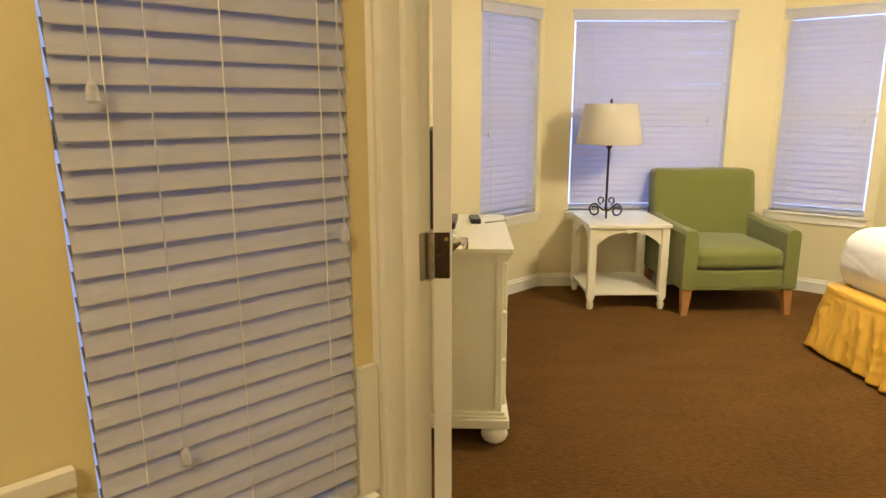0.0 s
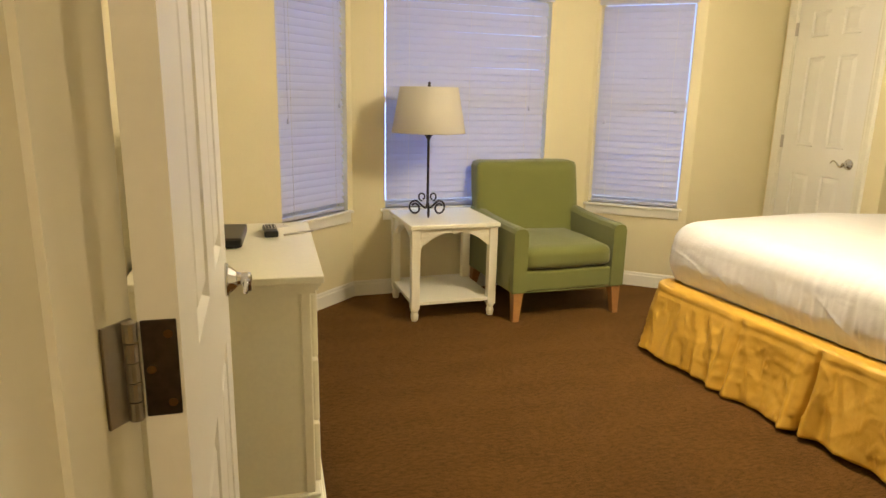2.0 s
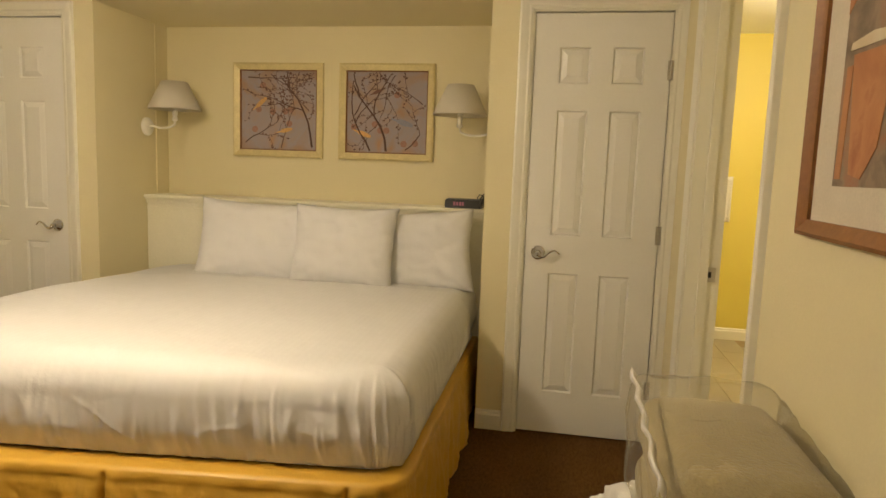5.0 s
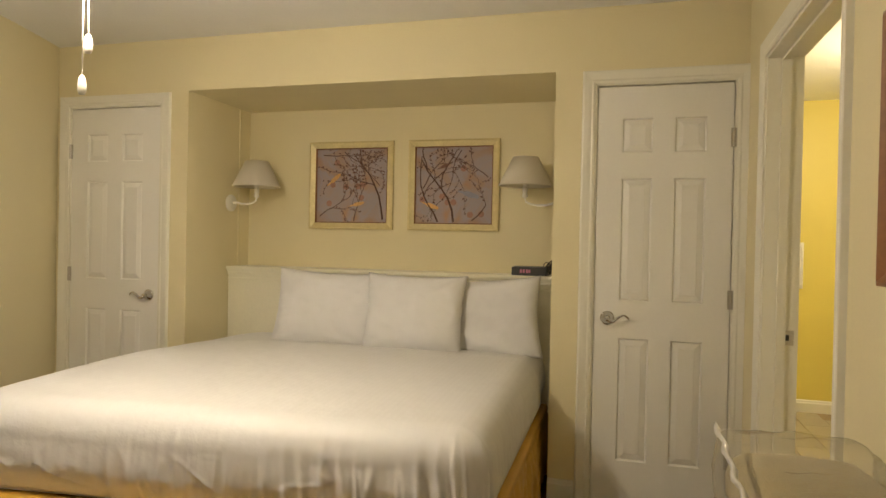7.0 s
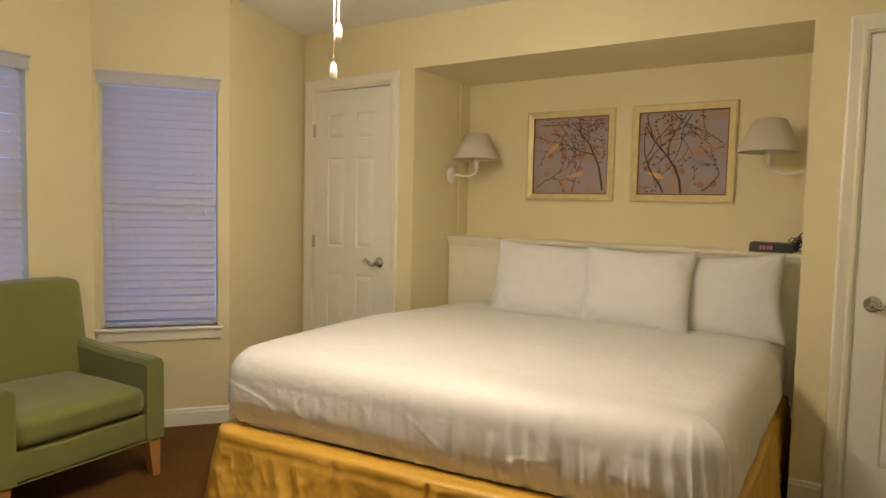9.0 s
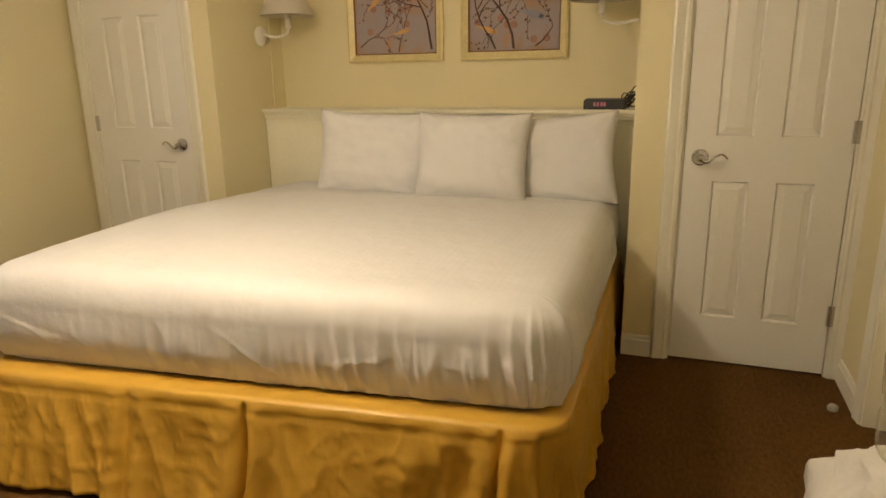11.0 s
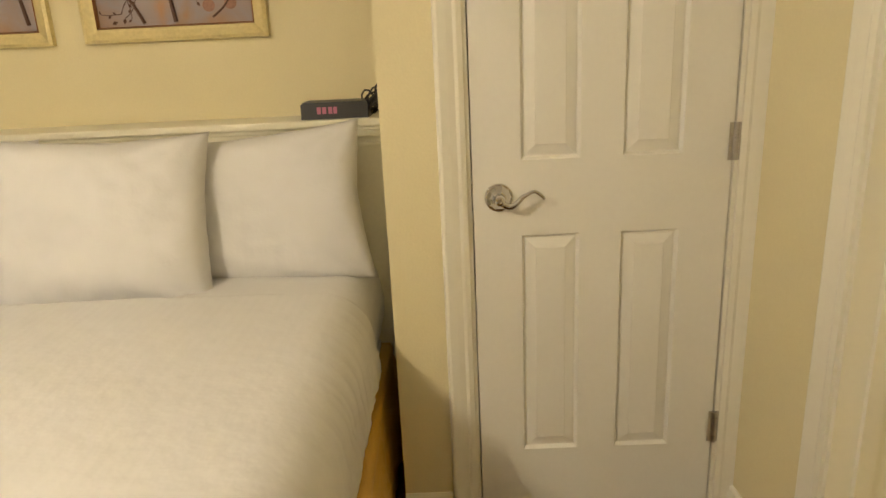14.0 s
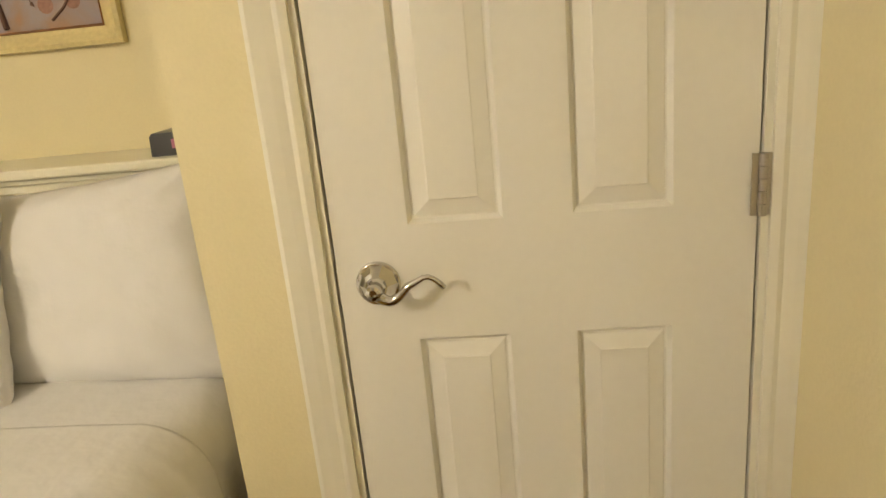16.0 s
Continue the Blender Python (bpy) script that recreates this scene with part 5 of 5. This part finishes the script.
for sx in (-1, 1):
    part("armrest", arm_mesh(sx), GREEN, ch, smooth=False)
pip = bmesh.new()
bm_tube(pip, [(-CW / 2 + 0.01, 0.004, 0.178), (0, 0.0, 0.178), (CW / 2 - 0.01, 0.004, 0.178)], 0.0035, seg=6)
part("piping", pip, GREEN, ch)
for sx in (-1, 1):
    for y0 in (0.035, CD - 0.12):
        bm = bmesh.new()
        x = sx * (CW / 2 - 0.055)
        back = y0 > 0.3
        t_, b_ = 0.03, 0.018
        vs = []
        for z, h, oy in ((0.178, t_, 0.0), (0.0, b_, 0.05 if back else -0.012)):
            vs.append([bm.verts.new((x + sx * (0.01 if z == 0 else 0) + dx * h, y0 + oy + dy * h, z)) for dx, dy in ((-1, -1), (1, -1), (1, 1), (-1, 1))])
        for k in range(4):
            bm.faces.new((vs[0][k], vs[0][(k + 1) % 4], vs[1][(k + 1) % 4], vs[1][k]))
        bm.faces.new(vs[0]), bm.faces.new(vs[1])
        soften(bm, 0.003)
        part("leg", bm, LEG, ch, "honey-coloured tapered wooden leg")

# ---- chest of drawers and what stands on it ----
DR = thing("dresser", "cream painted chest of drawers with moulded top and bun feet", "dresser", pose(0.01, 0.15, 0) @ Matrix.Diagonal((1, 1, 0.945, 1)))
DX0, DX1, DY0, DY1 = -0.015, 0.455, 2.505, 3.215
box_part("body", (DX0, DX1, DY0, DY1, 0.15, 0.815), FURN, DR, bevel=0.004)
bm = bmesh.new()
bm_box(bm, DX0, DX1 + 0.035, DY0 - 0.035, DY1 + 0.035, 0.835, 0.858)
soften(bm, 0.005)
part("top", bm, FURN, DR)
bm = bmesh.new()
for k, (o, z0, z1) in enumerate(((0.012, 0.800, 0.812), (0.019, 0.812, 0.824), (0.026, 0.824, 0.8352))):
    bm_box(bm, DX0, DX1 + o, DY0 - o, DY1 + o, z0, z1)
part("cornice", bm, FURN, DR)
bm = bmesh.new()
for o, z0, z1 in ((0.030, 0.085, 0.125), (0.022, 0.125, 0.138), (0.014, 0.138, 0.152)):
    bm_box(bm, DX0, DX1 + o, DY0 - o, DY1 + o, z0, z1)
soften(bm, 0.003, 1)
part("plinth", bm, FURN, DR)
for sx in (DX0 + 0.06, DX1 - 0.025):
    for sy in (DY0 + 0.03, DY1 - 0.03):
        bm = bmesh.new()
        bm_lathe(bm, [(0.03, 0.0), (0.045, 0.012), (0.055, 0.035), (0.05, 0.062), (0.035, 0.075), (0.04, 0.085)], (sx, sy, 0), seg=20)
        part("bun_foot", bm, FURN, DR, smooth=True)
for z0, z1 in ((0.165, 0.365), (0.375, 0.575), (0.585, 0.785)):
    bm = bmesh.new()
    bm_box(bm, DX1, DX1 + 0.018, DY0 + 0.03, DY1 - 0.03, z0, z1)
    soften(bm, 0.006)
    part("drawer_front", bm, FURN, DR)
bm = bmesh.new()
bm_box(bm, DX1 - 0.028, DX1 - 0.002, DY0 - 0.006, DY0 + 0.001, 0.152, 0.80)
soften(bm, 0.003)
part("corner_post", bm, FURN, DR)

tv = thing("television", "small black flat-screen television on the dresser", "television", pose(0.18, 3.13, 0.811))
box_part("case", (-0.024, 0.012, -0.30, 0.28, 0.045, 0.425), DARK, tv, bevel=0.012)
box_part("screen", (0.012, 0.0135, -0.28, 0.26, 0.075, 0.405), SCREEN, tv, bevel=0)
box_part("stand", (-0.07, 0.07, -0.14, 0.12, 0.0, 0.014), DARK, tv, bevel=0.005)
box_part("neck", (-0.018, 0.010, -0.04, 0.02, 0.014, 0.05), DARK, tv, bevel=0.003)
cb = thing("cable", "thin black cables behind the television", "cable", pose(0.03, 2.78, 0.811))
for k in range(3):
    bm = bmesh.new()
    bm_tube(bm, [(0.03 * k, 0.02 * k, 0.003), (0.01 + 0.02 * k, -0.03 + 0.03 * k, 0.10), (-0.02, -0.02 + 0.02 * k, 0.22), (0.015, 0.03, 0.30 + 0.03 * k), (0.10, 0.10, 0.30)], 0.003, seg=6)
    part("wire", bm, DARK, cb)
BROWN = material("dark_brown_case", (0.055, 0.045, 0.036), 0.35, vary=0.1, bump=0.1)
mp = thing("media_player", "flat dark brown media box on the dresser", "media player", pose(0.175, 2.98, 0.811, 0, 0, -2))
box_part("case", (-0.10, 0.10, 0.0, 0.24, 0.004, 0.034), BROWN, mp, bevel=0.006)
box_part("fascia", (-0.095, 0.095, -0.002, 0.002, 0.008, 0.028), DARK, mp, bevel=0)
for x in (-0.08, 0.08):
    box_part("foot", (x - 0.01, x + 0.01, 0.02, 0.22, 0.0, 0.005), DARK, mp, bevel=0)
rc = thing("remote_control", "grey remote control lying on the dresser", "remote control", pose(0.365, 3.13, 0.811, 0, 0, 4))
box_part("case", (-0.023, 0.023, 0.0, 0.13, 0.0, 0.022), DARK, rc, bevel=0.006)
box_part("keypad", (-0.017, 0.017, 0.045, 0.12, 0.022, 0.0235), STEEL, rc, bevel=0.001)
for i in range(3):
    for j in range(4):
        box_part("button", (-0.014 + i * 0.0105, -0.007 + i * 0.0105, 0.05 + j * 0.017, 0.06 + j * 0.017, 0.0235, 0.0255), DARK, rc, bevel=0)
pn = thing("pen", "thin grey pen lying on the dresser", "pen", pose(0.405, 3.15, 0.815, 0, 0, -60))
bm = bmesh.new()
bm_cyl(bm, (0, 0, 0), (0, 0.11, 0), 0.0035, seg=10), bm_cyl(bm, (0, 0.11, 0), (0, 0.122, 0), 0.0035, 0.0008, seg=10)
part("barrel", bm, STEEL, pn, smooth=True)
cdk = bmesh.new()
bm_box(cdk, -0.04, 0.04, -0.03, 0.03, 0.0, 0.0012)
ob = part("card", cdk, TOWEL)
ob.matrix_world = pose(0.38, 3.33, 0.811, 0, 0, 24)
tagged(ob, "small white paper card on the dresser", "card")

# ---- ceiling fan light with pull chains ----
fan = thing("ceiling_light", "ceiling light kit with a glowing white glass bowl and pull chains", "ceiling light", pose(2.168, 3.044, -0.138))
BOWL = glowing("lit_frosted_glass", (1.0, 0.90, 0.72), 42.0)
bm = bmesh.new()
bm_lathe(bm, [(0.0, 2.115), (0.06, 2.118), (0.12, 2.135), (0.16, 2.165), (0.175, 2.205), (0.165, 2.215), (0.14, 2.216)], seg=40)
part("bowl", bm, BOWL, fan, "glowing frosted glass bowl", smooth=True)
bm = bmesh.new()
bm_lathe(bm, [(0.03, 2.217), (0.085, 2.219), (0.09, 2.235), (0.08, 2.25), (0.07, 2.33), (0.06, 2.345), (0.03, 2.36), (0.03, 2.41), (0.03, 2.575), (0.08, 2.585), (0.085, 2.619)], seg=36)
part("housing", bm, WHITEMETAL, fan, smooth=True)
for dx, dy, z0 in ((0.004, -0.006, 1.930), (-0.004, 0.006, 1.810)):
    bm = bmesh.new()
    z = z0 + 0.055
    while z < 2.105:
        bmesh.ops.create_icosphere(bm, subdivisions=1, radius=0.0024, matrix=Matrix.Translation((dx, dy, z)))
        z += 0.0062
    bm_cyl(bm, (dx, dy, 2.10), (dx, dy, 2.118), 0.002, seg=6)
    chn = part("pull_chain", bm, STEEL, fan)
    bm = bmesh.new()
    bm_lathe(bm, [(0.004, 0.055), (0.009, 0.046), (0.012, 0.028), (0.012, 0.010), (0.008, 0.0)], (dx, dy, z0), seg=14)
    part("pull_knob", bm, WHITEMETAL, chn, "white pull knob", smooth=True)

# ---- luggage in front of the south wall ----
sui = thing("suitcase", "black suitcase lying flat on the carpet by the wall", "suitcase", pose(2.16, 1.165, 0))
box_part("shell", (-0.44, 0.46, -0.155, 0.135, 0.02, 0.29), DARK, sui, bevel=0.03)
bm = bmesh.new()
bm_tube(bm, [(-0.445, -0.15, 0.15), (0.465, -0.15, 0.15)], 0.004, seg=6), bm_tube(bm, [(-0.445, 0.138, 0.15), (0.465, 0.138, 0.15)], 0.004, seg=6)
part("zip", bm, STEEL, sui)
for x in (-0.35, 0.37):
    box_part("foot", (x - 0.03, x + 0.03, -0.12, 0.11, 0.0, 0.021), DARK, sui, bevel=0.004)


def crumpled(cx, cy, z0, z1, rx, ry, seed, amp, seg=64, rows=30, top=0.75):
    """A slumped bag with sharp creases."""
    bm = bmesh.new()
    rings = []
    for k in range(rows + 1):
        f = k / rows
        s = (0.90 + 0.18 * math.sin(f * math.pi)) * (1 - (1 - top) * max(0, f - 0.55) / 0.45)
        ring = []
        for i in range(seg):
            a = 2 * math.pi * i / seg
            sq = 1 / max(abs(math.cos(a)), abs(math.sin(a))) ** 0.55
            p = Vector((math.cos(a) * 2.3, math.sin(a) * 2.3, f * 3.2 + seed))
            w = 1 - abs(noise.noise(p * 1.3)) * 2.0
            w2 = 1 - abs(noise.noise(p * 3.1 + Vector((5, 1, 2)))) * 2
            o = amp * (0.7 * w + 0.4 * w2)
            ring.append(bm.verts.new((cx + (rx * s * sq + o) * math.cos(a), cy + (ry * s * sq + o * 0.7) * math.sin(a), z0 + (z1 - z0) * f + 0.5 * amp * w2 * f * (1 - f))))
        rings.append(ring)
    for lo, hi in zip(rings, rings[1:]):
        for i in range(seg):
            bm.faces.new((lo[i], lo[(i + 1) % seg], hi[(i + 1) % seg], hi[i]))
    bm.faces.new(list(reversed(rings[0])))
    bm.faces.new(rings[-1])
    return bm


bag = thing("plastic_bag", "crumpled white plastic shopping bag on the suitcase", "bag", pose(2.06, 1.215, 0.29))
part("sack", crumpled(0, 0, 0.0, 0.285, 0.355, 0.170, 1.0, 0.034), BAGFILM, bag, smooth=True)
ORG = material("orange_print", (0.62, 0.16, 0.05), 0.4, vary=0.1)
bm = bmesh.new()
bm_extrude(bm, [(-0.045, 0.0), (0.015, -0.015), (0.055, 0.022), (0.045, 0.085), (0.0, 0.105), (-0.037, 0.08)], 0.004, pose(0.17, 0.190, 0.05, 6, 0, -8))
part("printed_mark", bm, ORG, bag, "orange printed patch")

bb_ = thing("bedding_bag", "clear zipped vinyl bag with a folded tan blanket inside", "bag", pose(2.025, 1.158, 0.575))
folds = ((0.0, 0.100, 0.0), (0.098, 0.212, 0.012))
for k, (z0, z1, o) in enumerate(folds):
    bm = cushion(-0.245, 0.235 + o, -0.150, 0.146, z0 + 0.004, z1 + 0.020, 0.056, 0.018, n=18, seed=k * 3.3)
    for v in bm.verts:
        v.co += Vector((0.01 * noise.noise(v.co * 5 + Vector((k, 0, 0))), 0.008 * noise.noise(v.co * 6), 0.008 * noise.noise(v.co * 4 + Vector((0, k, 3)))))
    part("blanket_fold", bm, BLANKET, bb_, "thick tan blanket fold", smooth=True)
bm = cushion(-0.262, 0.252, -0.162, 0.160, 0.0, 0.252, 0.045, 0.0, n=40, seed=9.0)
for v in bm.verts:
    f = v.co.z / 0.25
    w = 1 - abs(noise.noise(v.co * 5 + Vector((2, 3, 1)))) * 2
    w2 = 1 - abs(noise.noise(v.co * 13 + Vector((7, 1, 4)))) * 2.4
    v.co += Vector((0.4 * w2, 0.5 * w, 1.0 * w * f + 0.5 * w2)) * 0.014
    if f > 0.5:
        v.co.z += (0.05 * (v.co.x / 0.25)) * (f - 0.5)
        v.co.y += 0.006 * w
part("vinyl", bm, PLASTIC, bb_, "clear vinyl film", smooth=True).visible_shadow = False
bm = bmesh.new()
zp = [(0.246 - 0.5 * i / 20, 0.161 + 0.004 * math.sin(i * 1.3), 0.282 - 0.052 * i / 20 + 0.003 * math.sin(i * 2.1)) for i in range(21)]
prev = None
for p in zp:
    row = [bm.verts.new((p[0], p[1] - 0.012, p[2] - 0.014)), bm.verts.new((p[0], p[1], p[2] + 0.004)), bm.verts.new((p[0], p[1] + 0.003, p[2] - 0.008))]
    if prev:
        for k in range(2):
            bm.faces.new((prev[k], prev[k + 1], row[k + 1], row[k]))
    prev = row
pp = part("zip_edge", bm, BAGFILM, bb_, "white welded zip edge", smooth=True)
so = pp.modifiers.new("thick", "SOLIDIFY")
so.thickness = 0.003

# ---- bathroom ----
tub = thing("bathtub", "cream acrylic corner bathtub with a panelled front", "bathtub")
TX, TY = BX1, -1.65
# outline seen from above, anticlockwise, starting at the corner of the walls
tubline = [(TX - 0.004, TY + 0.004), (TX - 0.004, -0.205), (5.63, -0.225), (4.93, -0.945), (4.90, TY + 0.004)]
RIM = 0.480


def offset_line(line, d):
    n = len(line)
    out = []
    for i in range(n):
        p0, p1, p2 = Vector(line[i - 1]), Vector(line[i]), Vector(line[(i + 1) % n])
        e1, e2 = (p1 - p0).normalized(), (p2 - p1).normalized()
        n1, n2 = Vector((-e1.y, e1.x)), Vector((-e2.y, e2.x))
        b = (n1 + n2).normalized()
        out.append(tuple(p1 + b * d / max(0.3, b.dot(n1))))
    return out


bm = bmesh.new()
levels = [(0.0, 0.0, 0), (0.0, 0.035, 0), (0.012, 0.045, 0), (0.012, RIM - 0.09, 0), (-0.002, RIM - 0.075, 0), (-0.002, RIM - 0.012, 0), (0.010, RIM, 0), (0.17, RIM, 0), (0.195, RIM - 0.015, 0), (0.24, 0.20, 0), (0.34, 0.13, 0)]
rings = []
for d, z, _ in levels:
    rings.append([bm.verts.new((x, y, z)) for x, y in offset_line(tubline, d)])
for lo, hi in zip(rings, rings[1:]):
    for i in range(5):
        bm.faces.new((lo[i], lo[(i + 1) % 5], hi[(i + 1) % 5], hi[i]))
bm.faces.new(rings[-1])
soften(bm, 0.006, 2)
part("basin", bm, ACRYLIC, tub, smooth=True)
a, b = Vector((5.63, -0.225, 0)), Vector((4.93, -0.945, 0))
FRM = Matrix.Translation(b) @ Matrix.Rotation(math.atan2((a - b).y, (a - b).x), 4, "Z")
FL = (a - b).length
bm = bmesh.new()
r0, rr = 0.10, 0.035
out = []
for cx, cz, a0 in ((FL - r0 - rr, 0.095 + rr, -90), (FL - r0 - rr, RIM - 0.11 - rr, 0), (0.03 + rr, RIM - 0.11 - rr, 90), (0.03 + rr, 0.095 + rr, 180)):
    out += [(cx + rr * math.cos(radians(a0 + k * 15)), cz + rr * math.sin(radians(a0 + k * 15))) for k in range(7)]
bm_extrude(bm, out, 0.014, FRM @ pose(0, 0.017, 0))
soften(bm, 0.004)
part("access_panel", bm, ACRYLIC, tub, "rounded access panel with dark screws")
bm = bmesh.new()
for x in (0.28, FL - 0.20):
    bm_cyl(bm, FRM @ Vector((x, 0.040, RIM - 0.145)), FRM @ Vector((x, 0.012, RIM - 0.145)), 0.006, seg=10)
part("screw", bm, IRON, tub)
bm = bmesh.new()
bm_box(bm, TX - 0.012, TX - 0.001, TY + 0.01, -0.20, RIM + 0.001, 0.83)
bm_box(bm, 4.90, TX - 0.013, TY + 0.001, TY + 0.012, RIM + 0.001, 0.83)
soften(bm, 0.003)
part("surround", bm, ACRYLIC, tub, "low cream acrylic wall surround")
# taps on the deck
mid = (a + b) / 2
inw = (FRM.to_3x3() @ Vector((0, 1, 0)))
sp_ = thing("bath_faucet", "chrome bath faucet with two lever taps on the tub deck", "faucet", Matrix.Translation((mid.x + 0.03 * inw.x, mid.y + 0.03 * inw.y, RIM)) @ FRM.to_3x3().to_4x4())
sgn = 1 if inw.dot(Vector((TX, TY, 0)) - mid) > 0 else -1
bm = bmesh.new()
pts = [(-0.04, sgn * 0.065, 0.0), (-0.04, sgn * 0.06, 0.06), (-0.04, sgn * 0.062, 0.11), (-0.04, sgn * 0.075, 0.148), (-0.04, sgn * 0.10, 0.165), (-0.04, sgn * 0.125, 0.160), (-0.04, sgn * 0.145, 0.135)]
bm_tube(bm, pts, [0.024, 0.021, 0.020, 0.021, 0.020, 0.018, 0.016], seg=14)
part("spout", bm, CHROME, sp_, smooth=True)
for x in (0.15, -0.20):
    bm = bmesh.new()
    bm_lathe(bm, [(0.026, 0.0), (0.027, 0.006), (0.014, 0.014), (0.018, 0.030), (0.012, 0.045), (0.013, 0.06), (0.0, 0.066)], (x, sgn * 0.07, 0), seg=18)
    bm_cyl(bm, (x, sgn * 0.07, 0.058), (x + 0.05, sgn * 0.06, 0.066), 0.006, 0.0045, seg=10)
    part("tap", bm, CHROME, sp_, smooth=True)
# folded towels on the deck
for k, (x, y, z, w, r_) in enumerate(((5.60, -0.40, RIM + 0.001, 0.25, 30), (5.63, -0.405, RIM + 0.066, 0.16, 48))):
    bm = cushion(-w / 2, w / 2, -0.055, 0.055, 0.0, 0.065 - 0.01 * k, 0.028, 0.006, n=12, seed=k + 2.0)
    tw_ = part("towel", bm, TOWEL, None, smooth=True)
    tw_.matrix_world = pose(x, y, z, 0, 0, r_ + 10)
    tagged(tw_, "rolled white towel on the tub deck" if k == 0 else "small folded white washcloth on a towel", "towel")


def wall_mirror(m, w, h, label):
    mr = thing("wall_mirror", label, "mirror", m)
    box_part("glass", (0, w, -0.006, -0.0012, 0, h), MIRROR, mr, bevel=0.002)
    bm = bmesh.new()
    bm_box(bm, -0.002, w + 0.002, -0.010, 0.0, -0.012, -0.001), bm_box(bm, -0.002, w + 0.002, -0.010, 0.0, h + 0.001, h + 0.012)
    bm_box(bm, -0.010, -0.001, -0.010, 0.0, -0.012, h + 0.012), bm_box(bm, w + 0.001, w + 0.010, -0.010, 0.0, -0.012, h + 0.012)
    part("edge_channel", bm, STEEL, mr)


EM, _ = flat_frame((BX1, BY1), (BX1, -1.65))
wall_mirror(EM @ pose(1.22, 0, 0.945), 1.22, 1.05, "large frameless wall mirror over the tub")
SM, _ = flat_frame((BX1, -1.65), (4.75, -1.65))
wall_mirror(SM @ pose(0.18, 0, 0.945), 1.22, 1.05, "second frameless wall mirror over the tub")


def towel_bar(m, w, label):
    t = thing("towel_bar", label, "towel bar", m)
    bm = bmesh.new()
    bm_cyl(bm, (0, -0.06, 0), (w, -0.06, 0), 0.008, seg=12)
    part("bar", bm, CHROME, t, smooth=True)
    for x in (0, w):
        bm = bmesh.new()
        bm_cyl(bm, (x, -0.001, 0), (x, -0.012, 0), 0.026, seg=18), bm_cyl(bm, (x, -0.012, 0), (x, -0.07, 0), 0.012, seg=14)
        part("bracket", bm, CHROME, t, smooth=True)


WM, _ = flat_frame((BX0, BY0), (BX0, BY1))
towel_bar(WM @ pose(0.06, 0, 1.19), 0.42, "chrome towel bar on the yellow wall")
towel_bar(EM @ pose(0.98, 0, 1.40), 0.22, "short chrome towel bar on the yellow wall")
ht = bmesh.new()
prev = None
for i in range(13):
    x = 0.16 * i / 12
    row = []
    for k in range(9):
        f = k / 8
        row.append(ht.verts.new((x, -0.012 - 0.006 * math.sin(i * 1.7) * f, 1.33 - 0.36 * f)))
    if prev:
        for k in range(8):
            ht.faces.new((prev[k], prev[k + 1], row[k + 1], row[k]))
    prev = row
tw_ = part("hanging_towel", ht, TOWEL, None, smooth=True)
tw_.matrix_world = EM @ pose(0.52, 0, 0)
so = tw_.modifiers.new("thick", "SOLIDIFY")
so.thickness, so.offset = 0.012, 1
tagged(tw_, "white towel hanging on the yellow bathroom wall", "towel")
# open bathroom door and a shelf unit, seen in the mirrors
door_leaf("door_4", "open white six-panel bathroom door", pose(BD0 - 0.02, BY1 - 0.05, 0.012, 0, 0, -93), w=0.76, hinge_at=0, faces=(-1, 1), hinges=False)
shu = thing("linen_shelves", "white built-in linen shelves in the bathroom", "shelves", pose(3.1, BY0, 0))
for x in (0.0, 0.62):
    box_part("side_panel", (x, x + 0.03, 0.002, 0.35, 0.0, 2.1), DOORWHITE, shu)
for z in (0.3, 0.7, 1.1, 1.5, 2.07):
    box_part("shelf", (0.031, 0.619, 0.004, 0.34, z, z + 0.022), DOORWHITE, shu)

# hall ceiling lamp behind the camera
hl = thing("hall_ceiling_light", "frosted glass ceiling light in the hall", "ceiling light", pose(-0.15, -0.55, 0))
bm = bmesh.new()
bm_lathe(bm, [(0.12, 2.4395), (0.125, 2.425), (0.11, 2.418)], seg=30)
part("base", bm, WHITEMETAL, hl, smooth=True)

# ---- bathroom floor tiles ----
tl, tw2, gp = 0.394, 0.197, 0.005
bm = bmesh.new()
bm_box(bm, 0, tl - gp, 0, tw2 - gp, 0.0, 0.006)
soften(bm, 0.0015, 1)
TILE_ME = finish("tile", bm, TILE)
bath_floor = bpy.data.objects["floor_bath"]
for j in range(-15, 3):
    for i in range(-1, 11):
        x = 2.513 + i * tl + (0.0 if j % 2 == 0 else tl / 2) - 0.197
        y = 0.46 + j * tw2 + 0.002
        if x < BX0 + 0.0 or x + tl > BX1 or y < -2.4 or y + tw2 > BY1 + 0.02:
            continue
        t_ = new("tile", TILE_ME)
        t_.parent = bath_floor
        t_.location = (x, y, 0.002)
